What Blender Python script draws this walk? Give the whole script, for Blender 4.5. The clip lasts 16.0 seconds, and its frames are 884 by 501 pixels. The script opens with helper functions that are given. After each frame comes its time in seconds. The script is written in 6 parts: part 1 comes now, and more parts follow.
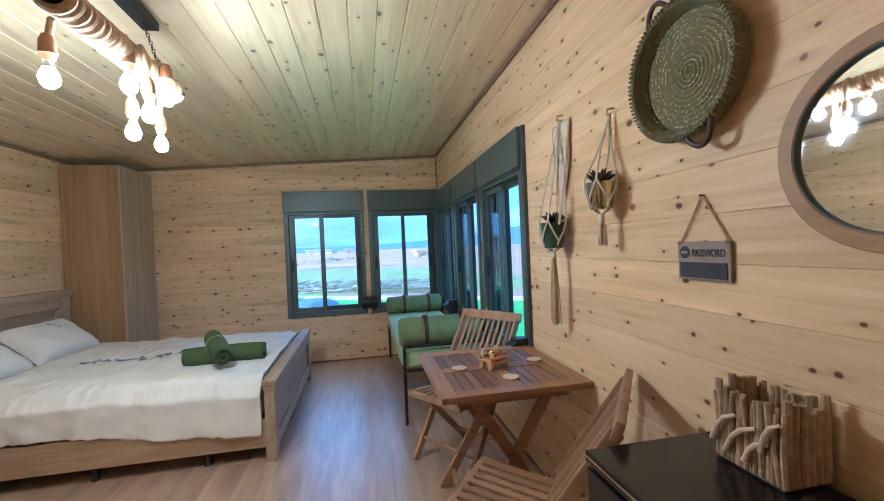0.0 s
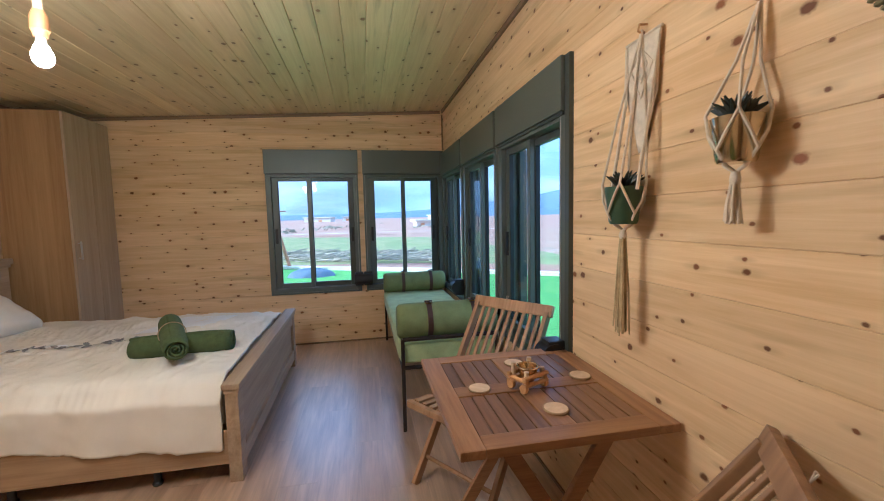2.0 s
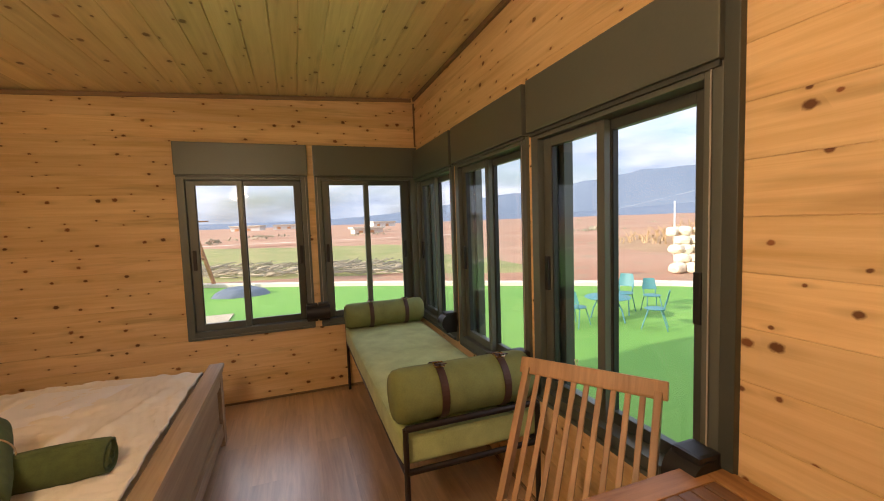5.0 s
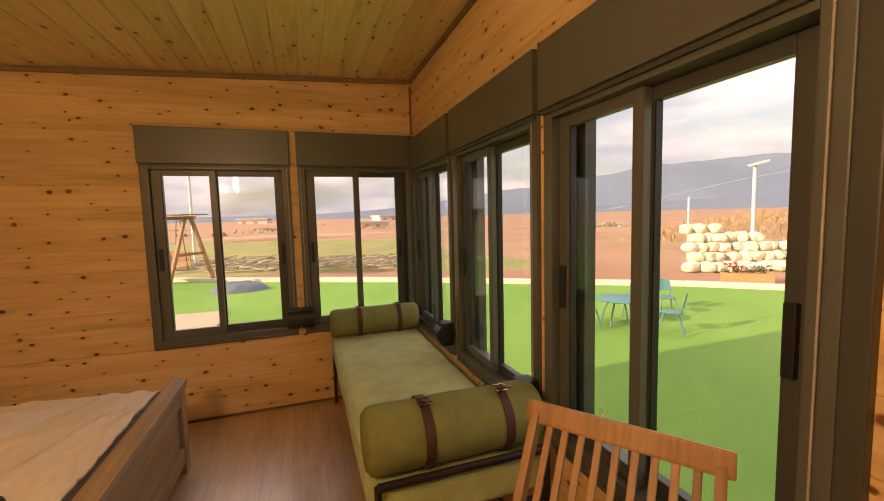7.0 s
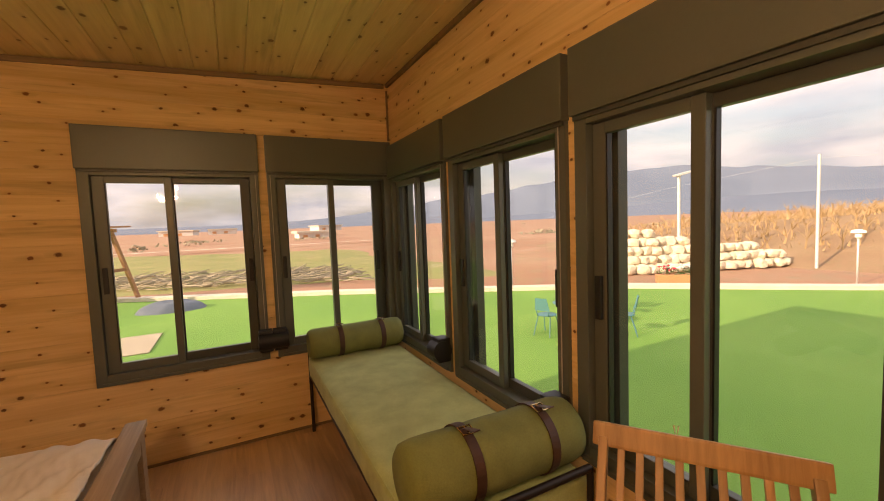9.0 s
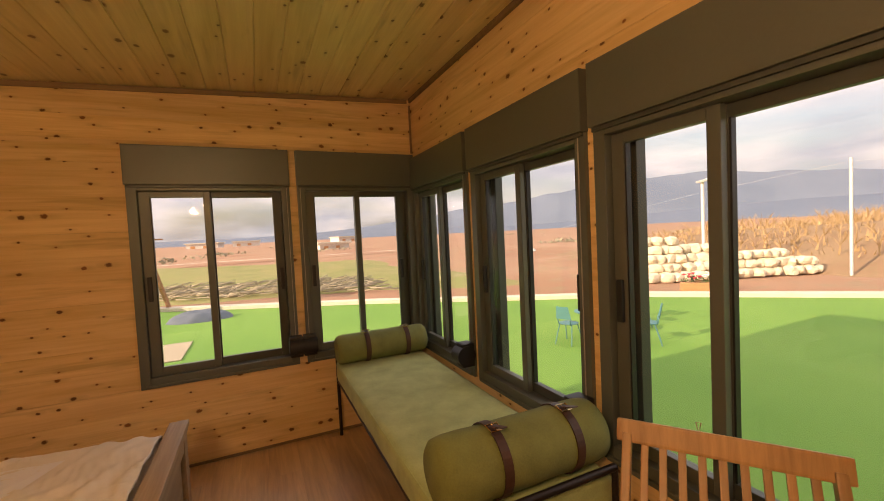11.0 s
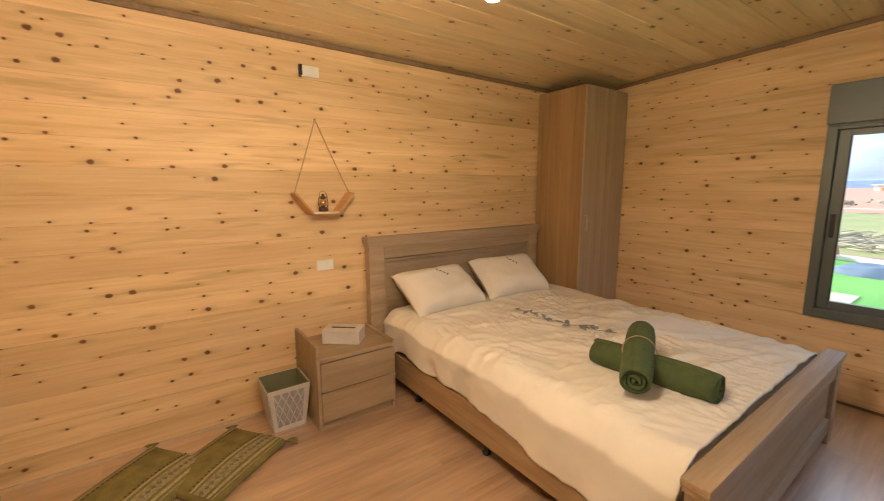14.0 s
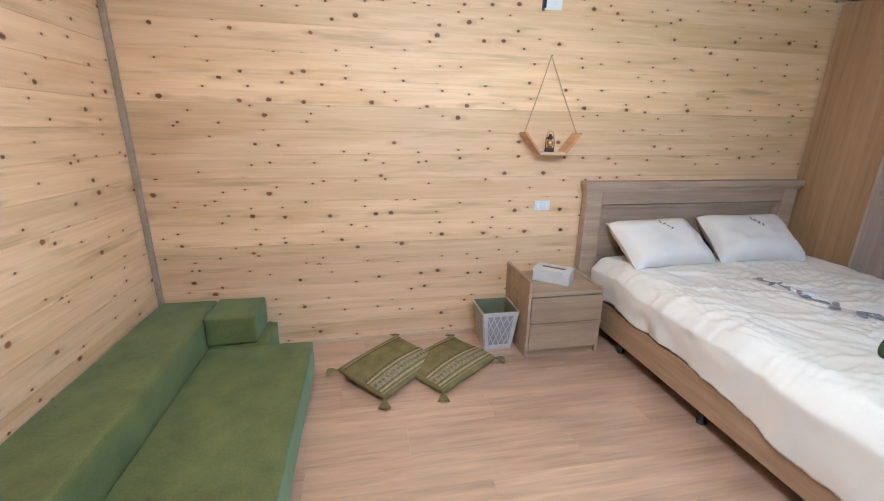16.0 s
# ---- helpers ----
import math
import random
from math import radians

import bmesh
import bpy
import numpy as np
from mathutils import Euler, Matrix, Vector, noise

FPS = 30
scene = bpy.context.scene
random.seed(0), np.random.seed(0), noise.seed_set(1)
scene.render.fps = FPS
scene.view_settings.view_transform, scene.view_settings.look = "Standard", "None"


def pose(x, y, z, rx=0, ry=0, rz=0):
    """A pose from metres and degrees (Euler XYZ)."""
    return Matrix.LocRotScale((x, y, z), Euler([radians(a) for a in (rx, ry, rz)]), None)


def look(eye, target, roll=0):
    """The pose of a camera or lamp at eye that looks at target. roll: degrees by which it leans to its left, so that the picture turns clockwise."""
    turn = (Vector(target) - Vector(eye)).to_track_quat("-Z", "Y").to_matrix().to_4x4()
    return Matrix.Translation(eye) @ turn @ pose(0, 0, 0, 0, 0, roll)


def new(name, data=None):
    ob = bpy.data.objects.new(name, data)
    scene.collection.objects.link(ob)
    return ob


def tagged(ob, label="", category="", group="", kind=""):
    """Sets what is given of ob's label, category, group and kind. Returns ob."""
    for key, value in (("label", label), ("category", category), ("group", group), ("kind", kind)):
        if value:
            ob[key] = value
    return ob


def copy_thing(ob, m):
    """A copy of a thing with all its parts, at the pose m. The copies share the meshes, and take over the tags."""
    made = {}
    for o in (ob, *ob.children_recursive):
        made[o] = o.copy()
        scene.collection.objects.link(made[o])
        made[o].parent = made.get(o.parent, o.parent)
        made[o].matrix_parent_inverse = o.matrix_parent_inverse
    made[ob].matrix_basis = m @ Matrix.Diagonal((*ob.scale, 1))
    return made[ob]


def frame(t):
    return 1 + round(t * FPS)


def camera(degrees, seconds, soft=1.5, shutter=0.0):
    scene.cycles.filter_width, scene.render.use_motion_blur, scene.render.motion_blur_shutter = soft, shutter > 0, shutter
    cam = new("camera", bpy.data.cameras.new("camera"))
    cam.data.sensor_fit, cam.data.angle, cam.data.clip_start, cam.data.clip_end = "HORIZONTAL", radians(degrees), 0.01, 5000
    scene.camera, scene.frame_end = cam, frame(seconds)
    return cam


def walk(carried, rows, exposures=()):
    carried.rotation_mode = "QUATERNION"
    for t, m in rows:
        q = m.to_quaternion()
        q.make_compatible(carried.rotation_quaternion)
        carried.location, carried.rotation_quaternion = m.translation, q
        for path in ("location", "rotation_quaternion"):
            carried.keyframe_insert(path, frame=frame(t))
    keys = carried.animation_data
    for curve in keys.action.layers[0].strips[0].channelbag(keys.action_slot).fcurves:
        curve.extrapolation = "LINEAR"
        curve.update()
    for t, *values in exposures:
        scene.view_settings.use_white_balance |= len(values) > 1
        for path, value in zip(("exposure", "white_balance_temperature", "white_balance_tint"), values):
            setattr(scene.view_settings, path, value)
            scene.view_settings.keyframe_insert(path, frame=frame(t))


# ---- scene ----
cam = camera(95.1, 16.0, 1.0, 0.2)
PATH = [
    (0, (0.624, 0.876, 1.389), (1.005, 2.839, 1.369), -2.5),
    (0.5, (0.574, 0.913, 1.397), (0.988, 2.87, 1.372), -3.7),
    (1, (0.601, 1.115, 1.384), (1.012, 3.067, 1.241), -2.7),
    (1.5, (0.67, 1.319, 1.403), (1.046, 3.279, 1.27), -2.5),
    (2, (0.679, 1.5, 1.397), (1.059, 3.457, 1.229), -1.3),
    (2.5, (0.606, 1.708, 1.417), (1.027, 3.66, 1.311), -1.6),
    (3, (0.544, 1.852, 1.423), (1.035, 3.786, 1.303), -1.6),
    (3.5, (0.524, 2.03, 1.429), (1.077, 3.948, 1.306), -1.9),
    (4, (0.515, 2.187, 1.446), (1.133, 4.086, 1.335), -2.1),
    (6.5, (0.64, 2.767, 1.476), (1.332, 4.633, 1.269), -1.7),
    (7, (0.718, 2.808, 1.482), (1.363, 4.693, 1.31), -1.5),
    (7.5, (0.72, 2.852, 1.485), (1.408, 4.722, 1.307), -1.1),
    (8, (0.639, 2.947, 1.483), (1.445, 4.768, 1.297), -1.1),
    (8.5, (0.524, 3.049, 1.499), (1.436, 4.821, 1.338), -2.0),
    (11, (0.399, 2.987, 1.491), (1.233, 4.803, 1.406), -2.8),
    (11.5, (0.448, 2.823, 1.495), (0.857, 4.775, 1.351), -2.4),
    (12, (0.451, 2.659, 1.506), (0.24, 4.632, 1.263), -1.5),
    (12.5, (0.493, 2.574, 1.466), (-0.245, 4.417, 1.22), -0.9),
    (13, (0.5, 2.538, 1.473), (-0.612, 4.185, 1.247), -1.6),
    (13.5, (0.465, 2.488, 1.471), (-0.93, 3.899, 1.218), -0.7),
    (14, (0.434, 2.398, 1.48), (-1.169, 3.554, 1.176), -0.2),
    (14.5, (0.418, 2.327, 1.508), (-1.338, 3.203, 1.123), 0.1),
    (15, (0.411, 2.249, 1.499), (-1.421, 2.937, 1.085), 0.3),
    (15.5, (0.406, 2.179, 1.494), (-1.476, 2.669, 1.024), 0.1),
    (16, (0.39, 2.117, 1.467), (-1.491, 2.48, 0.892), 0.9),
]
EXPOSURES = [
    (0.0, 1.32, 3520, 0),
    (1.5, 1.22, 3820, 3),
    (3.0, 1.12, 4650, 12),
    (4.5, 0.99, 5500, 15),
    (6.5, 0.80, 9100, 29),
    (11.0, 0.70, 8800, 28),
    (12.0, 1.05, 9000, 30),
    (13.5, 1.25, 6700, 17),
    (14.5, 1.50, 4500, 5),
    (16.0, 1.82, 3500, 4),
]
walk(cam, [(t, look(eye, target, roll)) for t, eye, target, roll in PATH], EXPOSURES)

# ---- light ----
world = bpy.data.worlds.new("sky")
scene.world = world
world.use_nodes = True
SUN_EL, SUN_AZ = radians(21), radians(266)
wn = world.node_tree.nodes
wl = world.node_tree.links
sky = wn.new("ShaderNodeTexSky")
sky.sky_type = "NISHITA"
sky.sun_disc = False
sky.sun_elevation = SUN_EL
sky.sun_rotation = SUN_AZ
sky.dust_density = 2.0
cloud_pos = wn.new("ShaderNodeTexCoord")
cloud_map = wn.new("ShaderNodeMapping")
cloud_map.inputs["Scale"].default_value = (1.6, 1.6, 6.0)
wl.new(cloud_pos.outputs["Generated"], cloud_map.inputs["Vector"])
cloud = wn.new("ShaderNodeTexNoise")
cloud.inputs["Scale"].default_value = 1.7
cloud.inputs["Detail"].default_value = 7
wl.new(cloud_map.outputs["Vector"], cloud.inputs["Vector"])
cloud_ramp = wn.new("ShaderNodeValToRGB")
cloud_ramp.color_ramp.elements[0].position = 0.28
cloud_ramp.color_ramp.elements[1].position = 0.52
wl.new(cloud.outputs["Fac"], cloud_ramp.inputs["Fac"])
cloud_mix = wn.new("ShaderNodeMixRGB")
cloud_shade = wn.new("ShaderNodeTexNoise")
cloud_shade.inputs["Scale"].default_value = 2.6
cloud_shade.inputs["Detail"].default_value = 6
wl.new(cloud_map.outputs["Vector"], cloud_shade.inputs["Vector"])
cloud_tone = wn.new("ShaderNodeValToRGB")
cloud_tone.color_ramp.elements[0].position = 0.38
cloud_tone.color_ramp.elements[1].position = 0.68
cloud_tone.color_ramp.elements[0].color = (3.3, 3.9, 5.0, 1)
cloud_tone.color_ramp.elements[1].color = (6.3, 6.5, 7.1, 1)
wl.new(cloud_shade.outputs["Fac"], cloud_tone.inputs["Fac"])
wl.new(cloud_tone.outputs["Color"], cloud_mix.inputs["Color2"])
wl.new(cloud_ramp.outputs["Color"], cloud_mix.inputs["Fac"])
wl.new(sky.outputs["Color"], cloud_mix.inputs["Color1"])
sky_up = wn.new("ShaderNodeSeparateXYZ")
wl.new(cloud_pos.outputs["Generated"], sky_up.inputs[0])
sky_rise = wn.new("ShaderNodeValToRGB")
sky_rise.color_ramp.elements[0].position = 0.0
sky_rise.color_ramp.elements[0].color = (0.66, 0.66, 0.66, 1)
sky_rise.color_ramp.elements[1].position = 0.75
sky_rise.color_ramp.elements[1].color = (1.5, 1.5, 1.5, 1)
wl.new(sky_up.outputs["Z"], sky_rise.inputs["Fac"])
sky_mul = wn.new("ShaderNodeMixRGB")
sky_mul.blend_type = "MULTIPLY"
sky_mul.inputs["Fac"].default_value = 1.0
wl.new(cloud_mix.outputs["Color"], sky_mul.inputs["Color1"])
wl.new(sky_rise.outputs["Color"], sky_mul.inputs["Color2"])
wl.new(sky_mul.outputs["Color"], wn["Background"].inputs["Color"])
wn["Background"].inputs["Strength"].default_value = 0.15

sun_data = bpy.data.lights.new("sun", "SUN")
sun_data.energy = 4.6
sun_data.angle = radians(0.8)
sun_data.color = (1.0, 0.9, 0.76)
sun = new("sun", sun_data)
to_sun = Vector((math.sin(SUN_AZ) * math.cos(SUN_EL), math.cos(SUN_AZ) * math.cos(SUN_EL), math.sin(SUN_EL)))
sun.matrix_world = look(to_sun * 60, (0, 0, 0))

BULB_GLOW = 170.0

# ---- plan ----
XL, XR, YB, YF = -2.30, 1.62, 0.79, 6.15
GROUND = -0.42
WALL_T = 0.15
BOARD_H = 0.145


def ceiling_z(x):
    return 2.422 + (x - XL) * (2.600 - 2.422) / (XR - XL)


# ---- material helpers ----
class Nodes:
    """Short-hand for building one node material."""

    def __init__(self, name, rough=0.5, metal=0.0):
        self.mat = bpy.data.materials.new(name)
        self.mat.use_nodes = True
        self.n = self.mat.node_tree.nodes
        self.l = self.mat.node_tree.links
        self.bsdf = self.n["Principled BSDF"]
        self.bsdf.inputs["Roughness"].default_value = rough
        self.bsdf.inputs["Metallic"].default_value = metal

    def put(self, value, socket):
        if isinstance(value, bpy.types.NodeSocket):
            self.l.new(value, socket)
        elif isinstance(value, (tuple, list)):
            socket.default_value = (*value, 1.0) if len(value) == 3 and len(socket.default_value) == 4 else value
        else:
            socket.default_value = value

    def coords(self, scale=(1, 1, 1), scatter=0.0):
        tc = self.n.new("ShaderNodeTexCoord")
        out = tc.outputs["Object"]
        if scatter:
            info = self.n.new("ShaderNodeObjectInfo")
            mul = self.math("MULTIPLY", info.outputs["Random"], scatter)
            comb = self.n.new("ShaderNodeCombineXYZ")
            for k, f in (("X", 1.0), ("Y", 0.37), ("Z", 0.71)):
                self.l.new(self.math("MULTIPLY", mul, f), comb.inputs[k])
            add = self.n.new("ShaderNodeVectorMath")
            self.l.new(out, add.inputs[0])
            self.l.new(comb.outputs[0], add.inputs[1])
            out = add.outputs[0]
        return self.scaled(out, scale)

    def scaled(self, vec, scale):
        m = self.n.new("ShaderNodeMapping")
        m.inputs["Scale"].default_value = scale
        self.l.new(vec, m.inputs["Vector"])
        return m.outputs["Vector"]

    def math(self, op, a, b=0.0):
        m = self.n.new("ShaderNodeMath")
        m.operation = op
        self.put(a, m.inputs[0])
        self.put(b, m.inputs[1])
        return m.outputs[0]

    def noise(self, vec, scale=1.0, detail=3.0, rough=0.5, warp=0.0):
        t = self.n.new("ShaderNodeTexNoise")
        self.l.new(vec, t.inputs["Vector"])
        t.inputs["Scale"].default_value = scale
        t.inputs["Detail"].default_value = detail
        t.inputs["Roughness"].default_value = rough
        t.inputs["Distortion"].default_value = warp
        return t.outputs["Fac"]

    def voronoi(self, vec, scale=1.0):
        t = self.n.new("ShaderNodeTexVoronoi")
        t.voronoi_dimensions = "2D"
        self.l.new(vec, t.inputs["Vector"])
        t.inputs["Scale"].default_value = scale
        return t.outputs["Distance"], t.outputs["Color"], t.outputs["Position"]

    def ramp(self, fac, *stops):
        r = self.n.new("ShaderNodeValToRGB")
        el = r.color_ramp.elements
        while len(el) < len(stops):
            el.new(0.5)
        for e, (p, c) in zip(el, stops):
            e.position = p
            e.color = (*c, 1.0) if isinstance(c, tuple) else (c, c, c, 1.0)
        self.put(fac, r.inputs["Fac"])
        return r.outputs["Color"]

    def mix(self, fac, a, b, mode="MIX"):
        m = self.n.new("ShaderNodeMixRGB")
        m.blend_type = mode
        self.put(fac, m.inputs["Fac"])
        self.put(a, m.inputs["Color1"])
        self.put(b, m.inputs["Color2"])
        return m.outputs["Color"]

    def bump(self, height, strength=0.2, distance=0.01):
        b = self.n.new("ShaderNodeBump")
        b.inputs["Strength"].default_value = strength
        b.inputs["Distance"].default_value = distance
        self.l.new(height, b.inputs["Height"])
        self.l.new(b.outputs["Normal"], self.bsdf.inputs["Normal"])

    def colour(self, c):
        self.put(c, self.bsdf.inputs["Base Color"])
        return self

    def rough(self, value):
        self.put(value, self.bsdf.inputs["Roughness"])


def wood(name, light, dark, grain=(1.6, 40, 40), rough=0.5, knots=0.0, scatter=23.0, tint=0.12, island=False, bump=0.12, spread=6.0):
    """Timber with its grain along the local X axis, and knots where wanted."""
    m = Nodes(name, rough)
    base = m.coords((1, 1, 1), scatter)
    if island:
        geo = m.n.new("ShaderNodeNewGeometry")
        rnd = geo.outputs["Random Per Island"]
        comb = m.n.new("ShaderNodeCombineXYZ")
        m.l.new(m.math("MULTIPLY", rnd, 31.0), comb.inputs["X"])
        m.l.new(m.math("MULTIPLY", rnd, 17.0), comb.inputs["Y"])
        add = m.n.new("ShaderNodeVectorMath")
        m.l.new(base, add.inputs[0])
        m.l.new(comb.outputs[0], add.inputs[1])
        base = add.outputs[0]
    else:
        rnd = m.n.new("ShaderNodeObjectInfo").outputs["Random"]
    fine = m.noise(m.scaled(base, grain), 1.0, 6, 0.68, 0.6)
    wide = m.noise(m.scaled(base, (grain[0] * 0.5, grain[1] * 0.2, grain[2] * 0.2)), 1.0, 2, 0.5, 0.8)
    mixed = m.math("ADD", m.math("MULTIPLY", fine, 0.55), m.math("MULTIPLY", wide, 0.45))
    col = m.ramp(mixed, (0.36, dark), (0.62, light))
    shade = m.math("ADD", 1.0 - tint, m.math("MULTIPLY", rnd, 2 * tint))
    comb3 = m.n.new("ShaderNodeCombineXYZ")
    for k in "XYZ":
        m.l.new(shade, comb3.inputs[k])
    col = m.mix(1.0, col, comb3.outputs[0], "MULTIPLY")
    if knots:
        xyz = m.n.new("ShaderNodeSeparateXYZ")
        m.l.new(base, xyz.inputs[0])
        flat = m.n.new("ShaderNodeCombineXYZ")
        m.l.new(m.math("MULTIPLY", xyz.outputs["X"], 0.74), flat.inputs["X"])
        m.l.new(xyz.outputs["Y" if island else "Z"], flat.inputs["Y"])
        d, cell, centre = m.voronoi(flat.outputs[0], spread)
        sep = m.n.new("ShaderNodeSeparateColor")
        m.l.new(cell, sep.inputs[0])
        size = m.math("MULTIPLY", m.math("GREATER_THAN", sep.outputs[0], 1 - knots), m.math("ADD", 0.052, m.math("MULTIPLY", m.math("POWER", sep.outputs[1], 3.0), 0.080)))
        ratio = m.math("DIVIDE", d, m.math("ADD", size, 0.0001))
        wob = m.math("ADD", ratio, m.math("MULTIPLY", m.math("SUBTRACT", m.noise(base, 75.0, 3), 0.5), 0.8))
        core = m.ramp(wob, (0.55, 1.0), (1.1, 0.0))
        away = m.n.new("ShaderNodeVectorMath")
        away.operation = "SUBTRACT"
        m.l.new(m.scaled(flat.outputs[0], (spread, spread, spread)), away.inputs[0])
        m.l.new(m.scaled(centre, (spread, spread, spread)), away.inputs[1])
        long_way = m.n.new("ShaderNodeVectorMath")
        long_way.operation = "LENGTH"
        m.l.new(m.scaled(away.outputs[0], (0.38, 1.0, 1.0)), long_way.inputs[0])
        halo = m.ramp(m.math("MULTIPLY", m.math("DIVIDE", long_way.outputs["Value"], m.math("ADD", size, 0.0001)), 0.4), (0.22, 0.26), (0.66, 0.0))
        stain = m.ramp(m.noise(m.scaled(base, (1.3, 14, 14)), 1.0, 3, 0.6), (0.585, 0.0), (0.73, 0.55))
        warm = m.math("FRACT", m.math("MULTIPLY", rnd, 7.3))
        col = m.mix(m.math("MULTIPLY", m.math("POWER", warm, 2.0), 0.32), col, (0.74, 0.50, 0.29))
        col = m.mix(stain, col, tuple(c * 0.62 for c in dark))
        col = m.mix(halo, col, tuple(c * 0.5 for c in dark))
        knot_col = m.ramp(sep.outputs[2], (0.3, (0.10, 0.030, 0.009)), (0.95, (0.22, 0.072, 0.020)))
        col = m.mix(m.math("MULTIPLY", core, 0.92), col, knot_col)
    m.colour(col)
    m.rough(m.math("ADD", rough - 0.08, m.math("MULTIPLY", fine, 0.18)))
    m.bump(fine, bump, 0.004)
    return m.mat


def plain(name, c, rough=0.5, metal=0.0, vary=0.12, scale=6.0, bump=0.0, fine=90.0):
    """Paint, metal, plastic, cloth: one colour with soft blotches and a fine relief."""
    m = Nodes(name, rough, metal)
    v = m.coords()
    big = m.noise(v, scale, 4, 0.55)
    small = m.noise(v, fine, 3)
    both = m.math("ADD", m.math("MULTIPLY", big, 0.7), m.math("MULTIPLY", small, 0.3))
    m.colour(m.ramp(both, (0.3, tuple(x * (1 - vary) for x in c)), (0.7, tuple(min(1, x * (1 + vary)) for x in c))))
    m.rough(m.math("ADD", rough - 0.06, m.math("MULTIPLY", big, 0.12)))
    if bump:
        m.bump(small, bump, 0.003)
    return m.mat


PINE = wood("knotty_pine", (0.83, 0.605, 0.325), (0.64, 0.425, 0.19), knots=0.9, rough=0.45, spread=7.9, tint=0.09)
PINE_CEILING = wood("pine_ceiling", (0.84, 0.69, 0.41), (0.66, 0.51, 0.26), knots=0.7, spread=6.0, rough=0.45, island=True, scatter=0.0)
TRIM = wood("dark_trim", (0.26, 0.17, 0.09), (0.16, 0.10, 0.05), rough=0.55)
TRIM_GREY = wood("corner_trim", (0.42, 0.34, 0.24), (0.30, 0.23, 0.15), rough=0.55)
TEAK_DARK = wood("teak_dark", (0.245, 0.13, 0.060), (0.14, 0.068, 0.030), grain=(60, 4, 60), rough=0.4, tint=0.2)
LAMINATE = wood("laminate", (0.62, 0.425, 0.26), (0.32, 0.19, 0.102), grain=(2.4, 34, 34), rough=0.34, tint=0.08, bump=0.04)
TEAK = wood("teak", (0.37, 0.20, 0.08), (0.21, 0.10, 0.036), grain=(4, 60, 60), rough=0.42, tint=0.18)
TEAK_ACROSS = wood("teak_across", (0.37, 0.20, 0.08), (0.21, 0.10, 0.036), grain=(60, 4, 60), rough=0.42, tint=0.18)
TEAK_PALE = wood("teak_pale", (0.43, 0.255, 0.115), (0.27, 0.145, 0.06), grain=(45, 5, 5), rough=0.45, tint=0.15)
BED_WOOD = wood("bed_oak", (0.45, 0.335, 0.205), (0.30, 0.212, 0.122), grain=(50, 2.2, 50), rough=0.5, tint=0.06)
WARD_WOOD = wood("wardrobe_oak", (0.42, 0.265, 0.115), (0.29, 0.17, 0.068), grain=(30, 30, 1.6), rough=0.5, tint=0.05)
WARD_FRONT = wood("wardrobe_front_oak", (0.50, 0.39, 0.26), (0.37, 0.275, 0.175), grain=(30, 30, 1.6), rough=0.48, tint=0.05)
NIGHT_WOOD = wood("nightstand_oak", (0.42, 0.31, 0.185), (0.30, 0.21, 0.115), grain=(30, 3, 30), rough=0.5, tint=0.05)
DRIFT = wood("driftwood", (0.45, 0.315, 0.16), (0.25, 0.16, 0.072), grain=(8, 60, 60), rough=0.75, tint=0.25)
RING_WOOD = wood("ring_wood", (0.42, 0.24, 0.06), (0.31, 0.165, 0.04), grain=(6, 40, 40), rough=0.5)
PALE_WOOD = wood("pale_wood", (0.72, 0.56, 0.36), (0.58, 0.42, 0.24), grain=(20, 60, 60), rough=0.6)
SOCKET_WOOD = wood("socket_wood", (0.32, 0.16, 0.05), (0.22, 0.10, 0.03), grain=(50, 50, 6), rough=0.6)
HONEY_WOOD = wood("honey_wood", (0.62, 0.36, 0.13), (0.45, 0.23, 0.07), grain=(6, 50, 50), rough=0.45)
FRAME_GREY = plain("grey_green_aluminium", (0.118, 0.132, 0.116), 0.38, 0.25, 0.06, 3.0)
FRAME_DARK = plain("dark_aluminium", (0.068, 0.077, 0.069), 0.4, 0.25, 0.06, 3.0)
RUBBER = plain("black_plastic", (0.012, 0.012, 0.013), 0.45)
STRAP = plain("grey_strap", (0.38, 0.365, 0.335), 0.8)
IRON = plain("dark_iron", (0.035, 0.026, 0.022), 0.42, 0.6)
LEATHER = plain("brown_leather", (0.06, 0.028, 0.017), 0.5, 0, 0.2, 14, 0.15)
BRASS = plain("brass", (0.72, 0.54, 0.28), 0.22, 1.0)
STEEL_BRUSHED = plain("brushed_steel", (0.62, 0.61, 0.58), 0.35, 0.8)
GOLD_POT = plain("gold_glaze", (0.60, 0.52, 0.34), 0.16, 1.0, 0.1, 9)
VELVET = plain("green_velvet", (0.37, 0.44, 0.18), 0.85, 0, 0.24, 9, 0.25, 160)
VELVET.node_tree.nodes["Principled BSDF"].inputs["Sheen Weight"].default_value = 0.15
VELVET_DEEP = plain("deep_green_velvet", (0.138, 0.145, 0.03), 0.85, 0, 0.34, 6, 0.3, 120)
VELVET_DEEP.node_tree.nodes["Principled BSDF"].inputs["Sheen Weight"].default_value = 0.3
VELVET_DEEP.node_tree.nodes["Principled BSDF"].inputs["Sheen Tint"].default_value = (0.45, 0.8, 0.6, 1)
BOLSTER = plain("olive_bolster_velvet", (0.175, 0.205, 0.07), 0.85, 0, 0.22, 9, 0.25, 160)
TOWEL = plain("green_towel", (0.072, 0.098, 0.032), 0.95, 0, 0.25, 30, 0.6, 260)
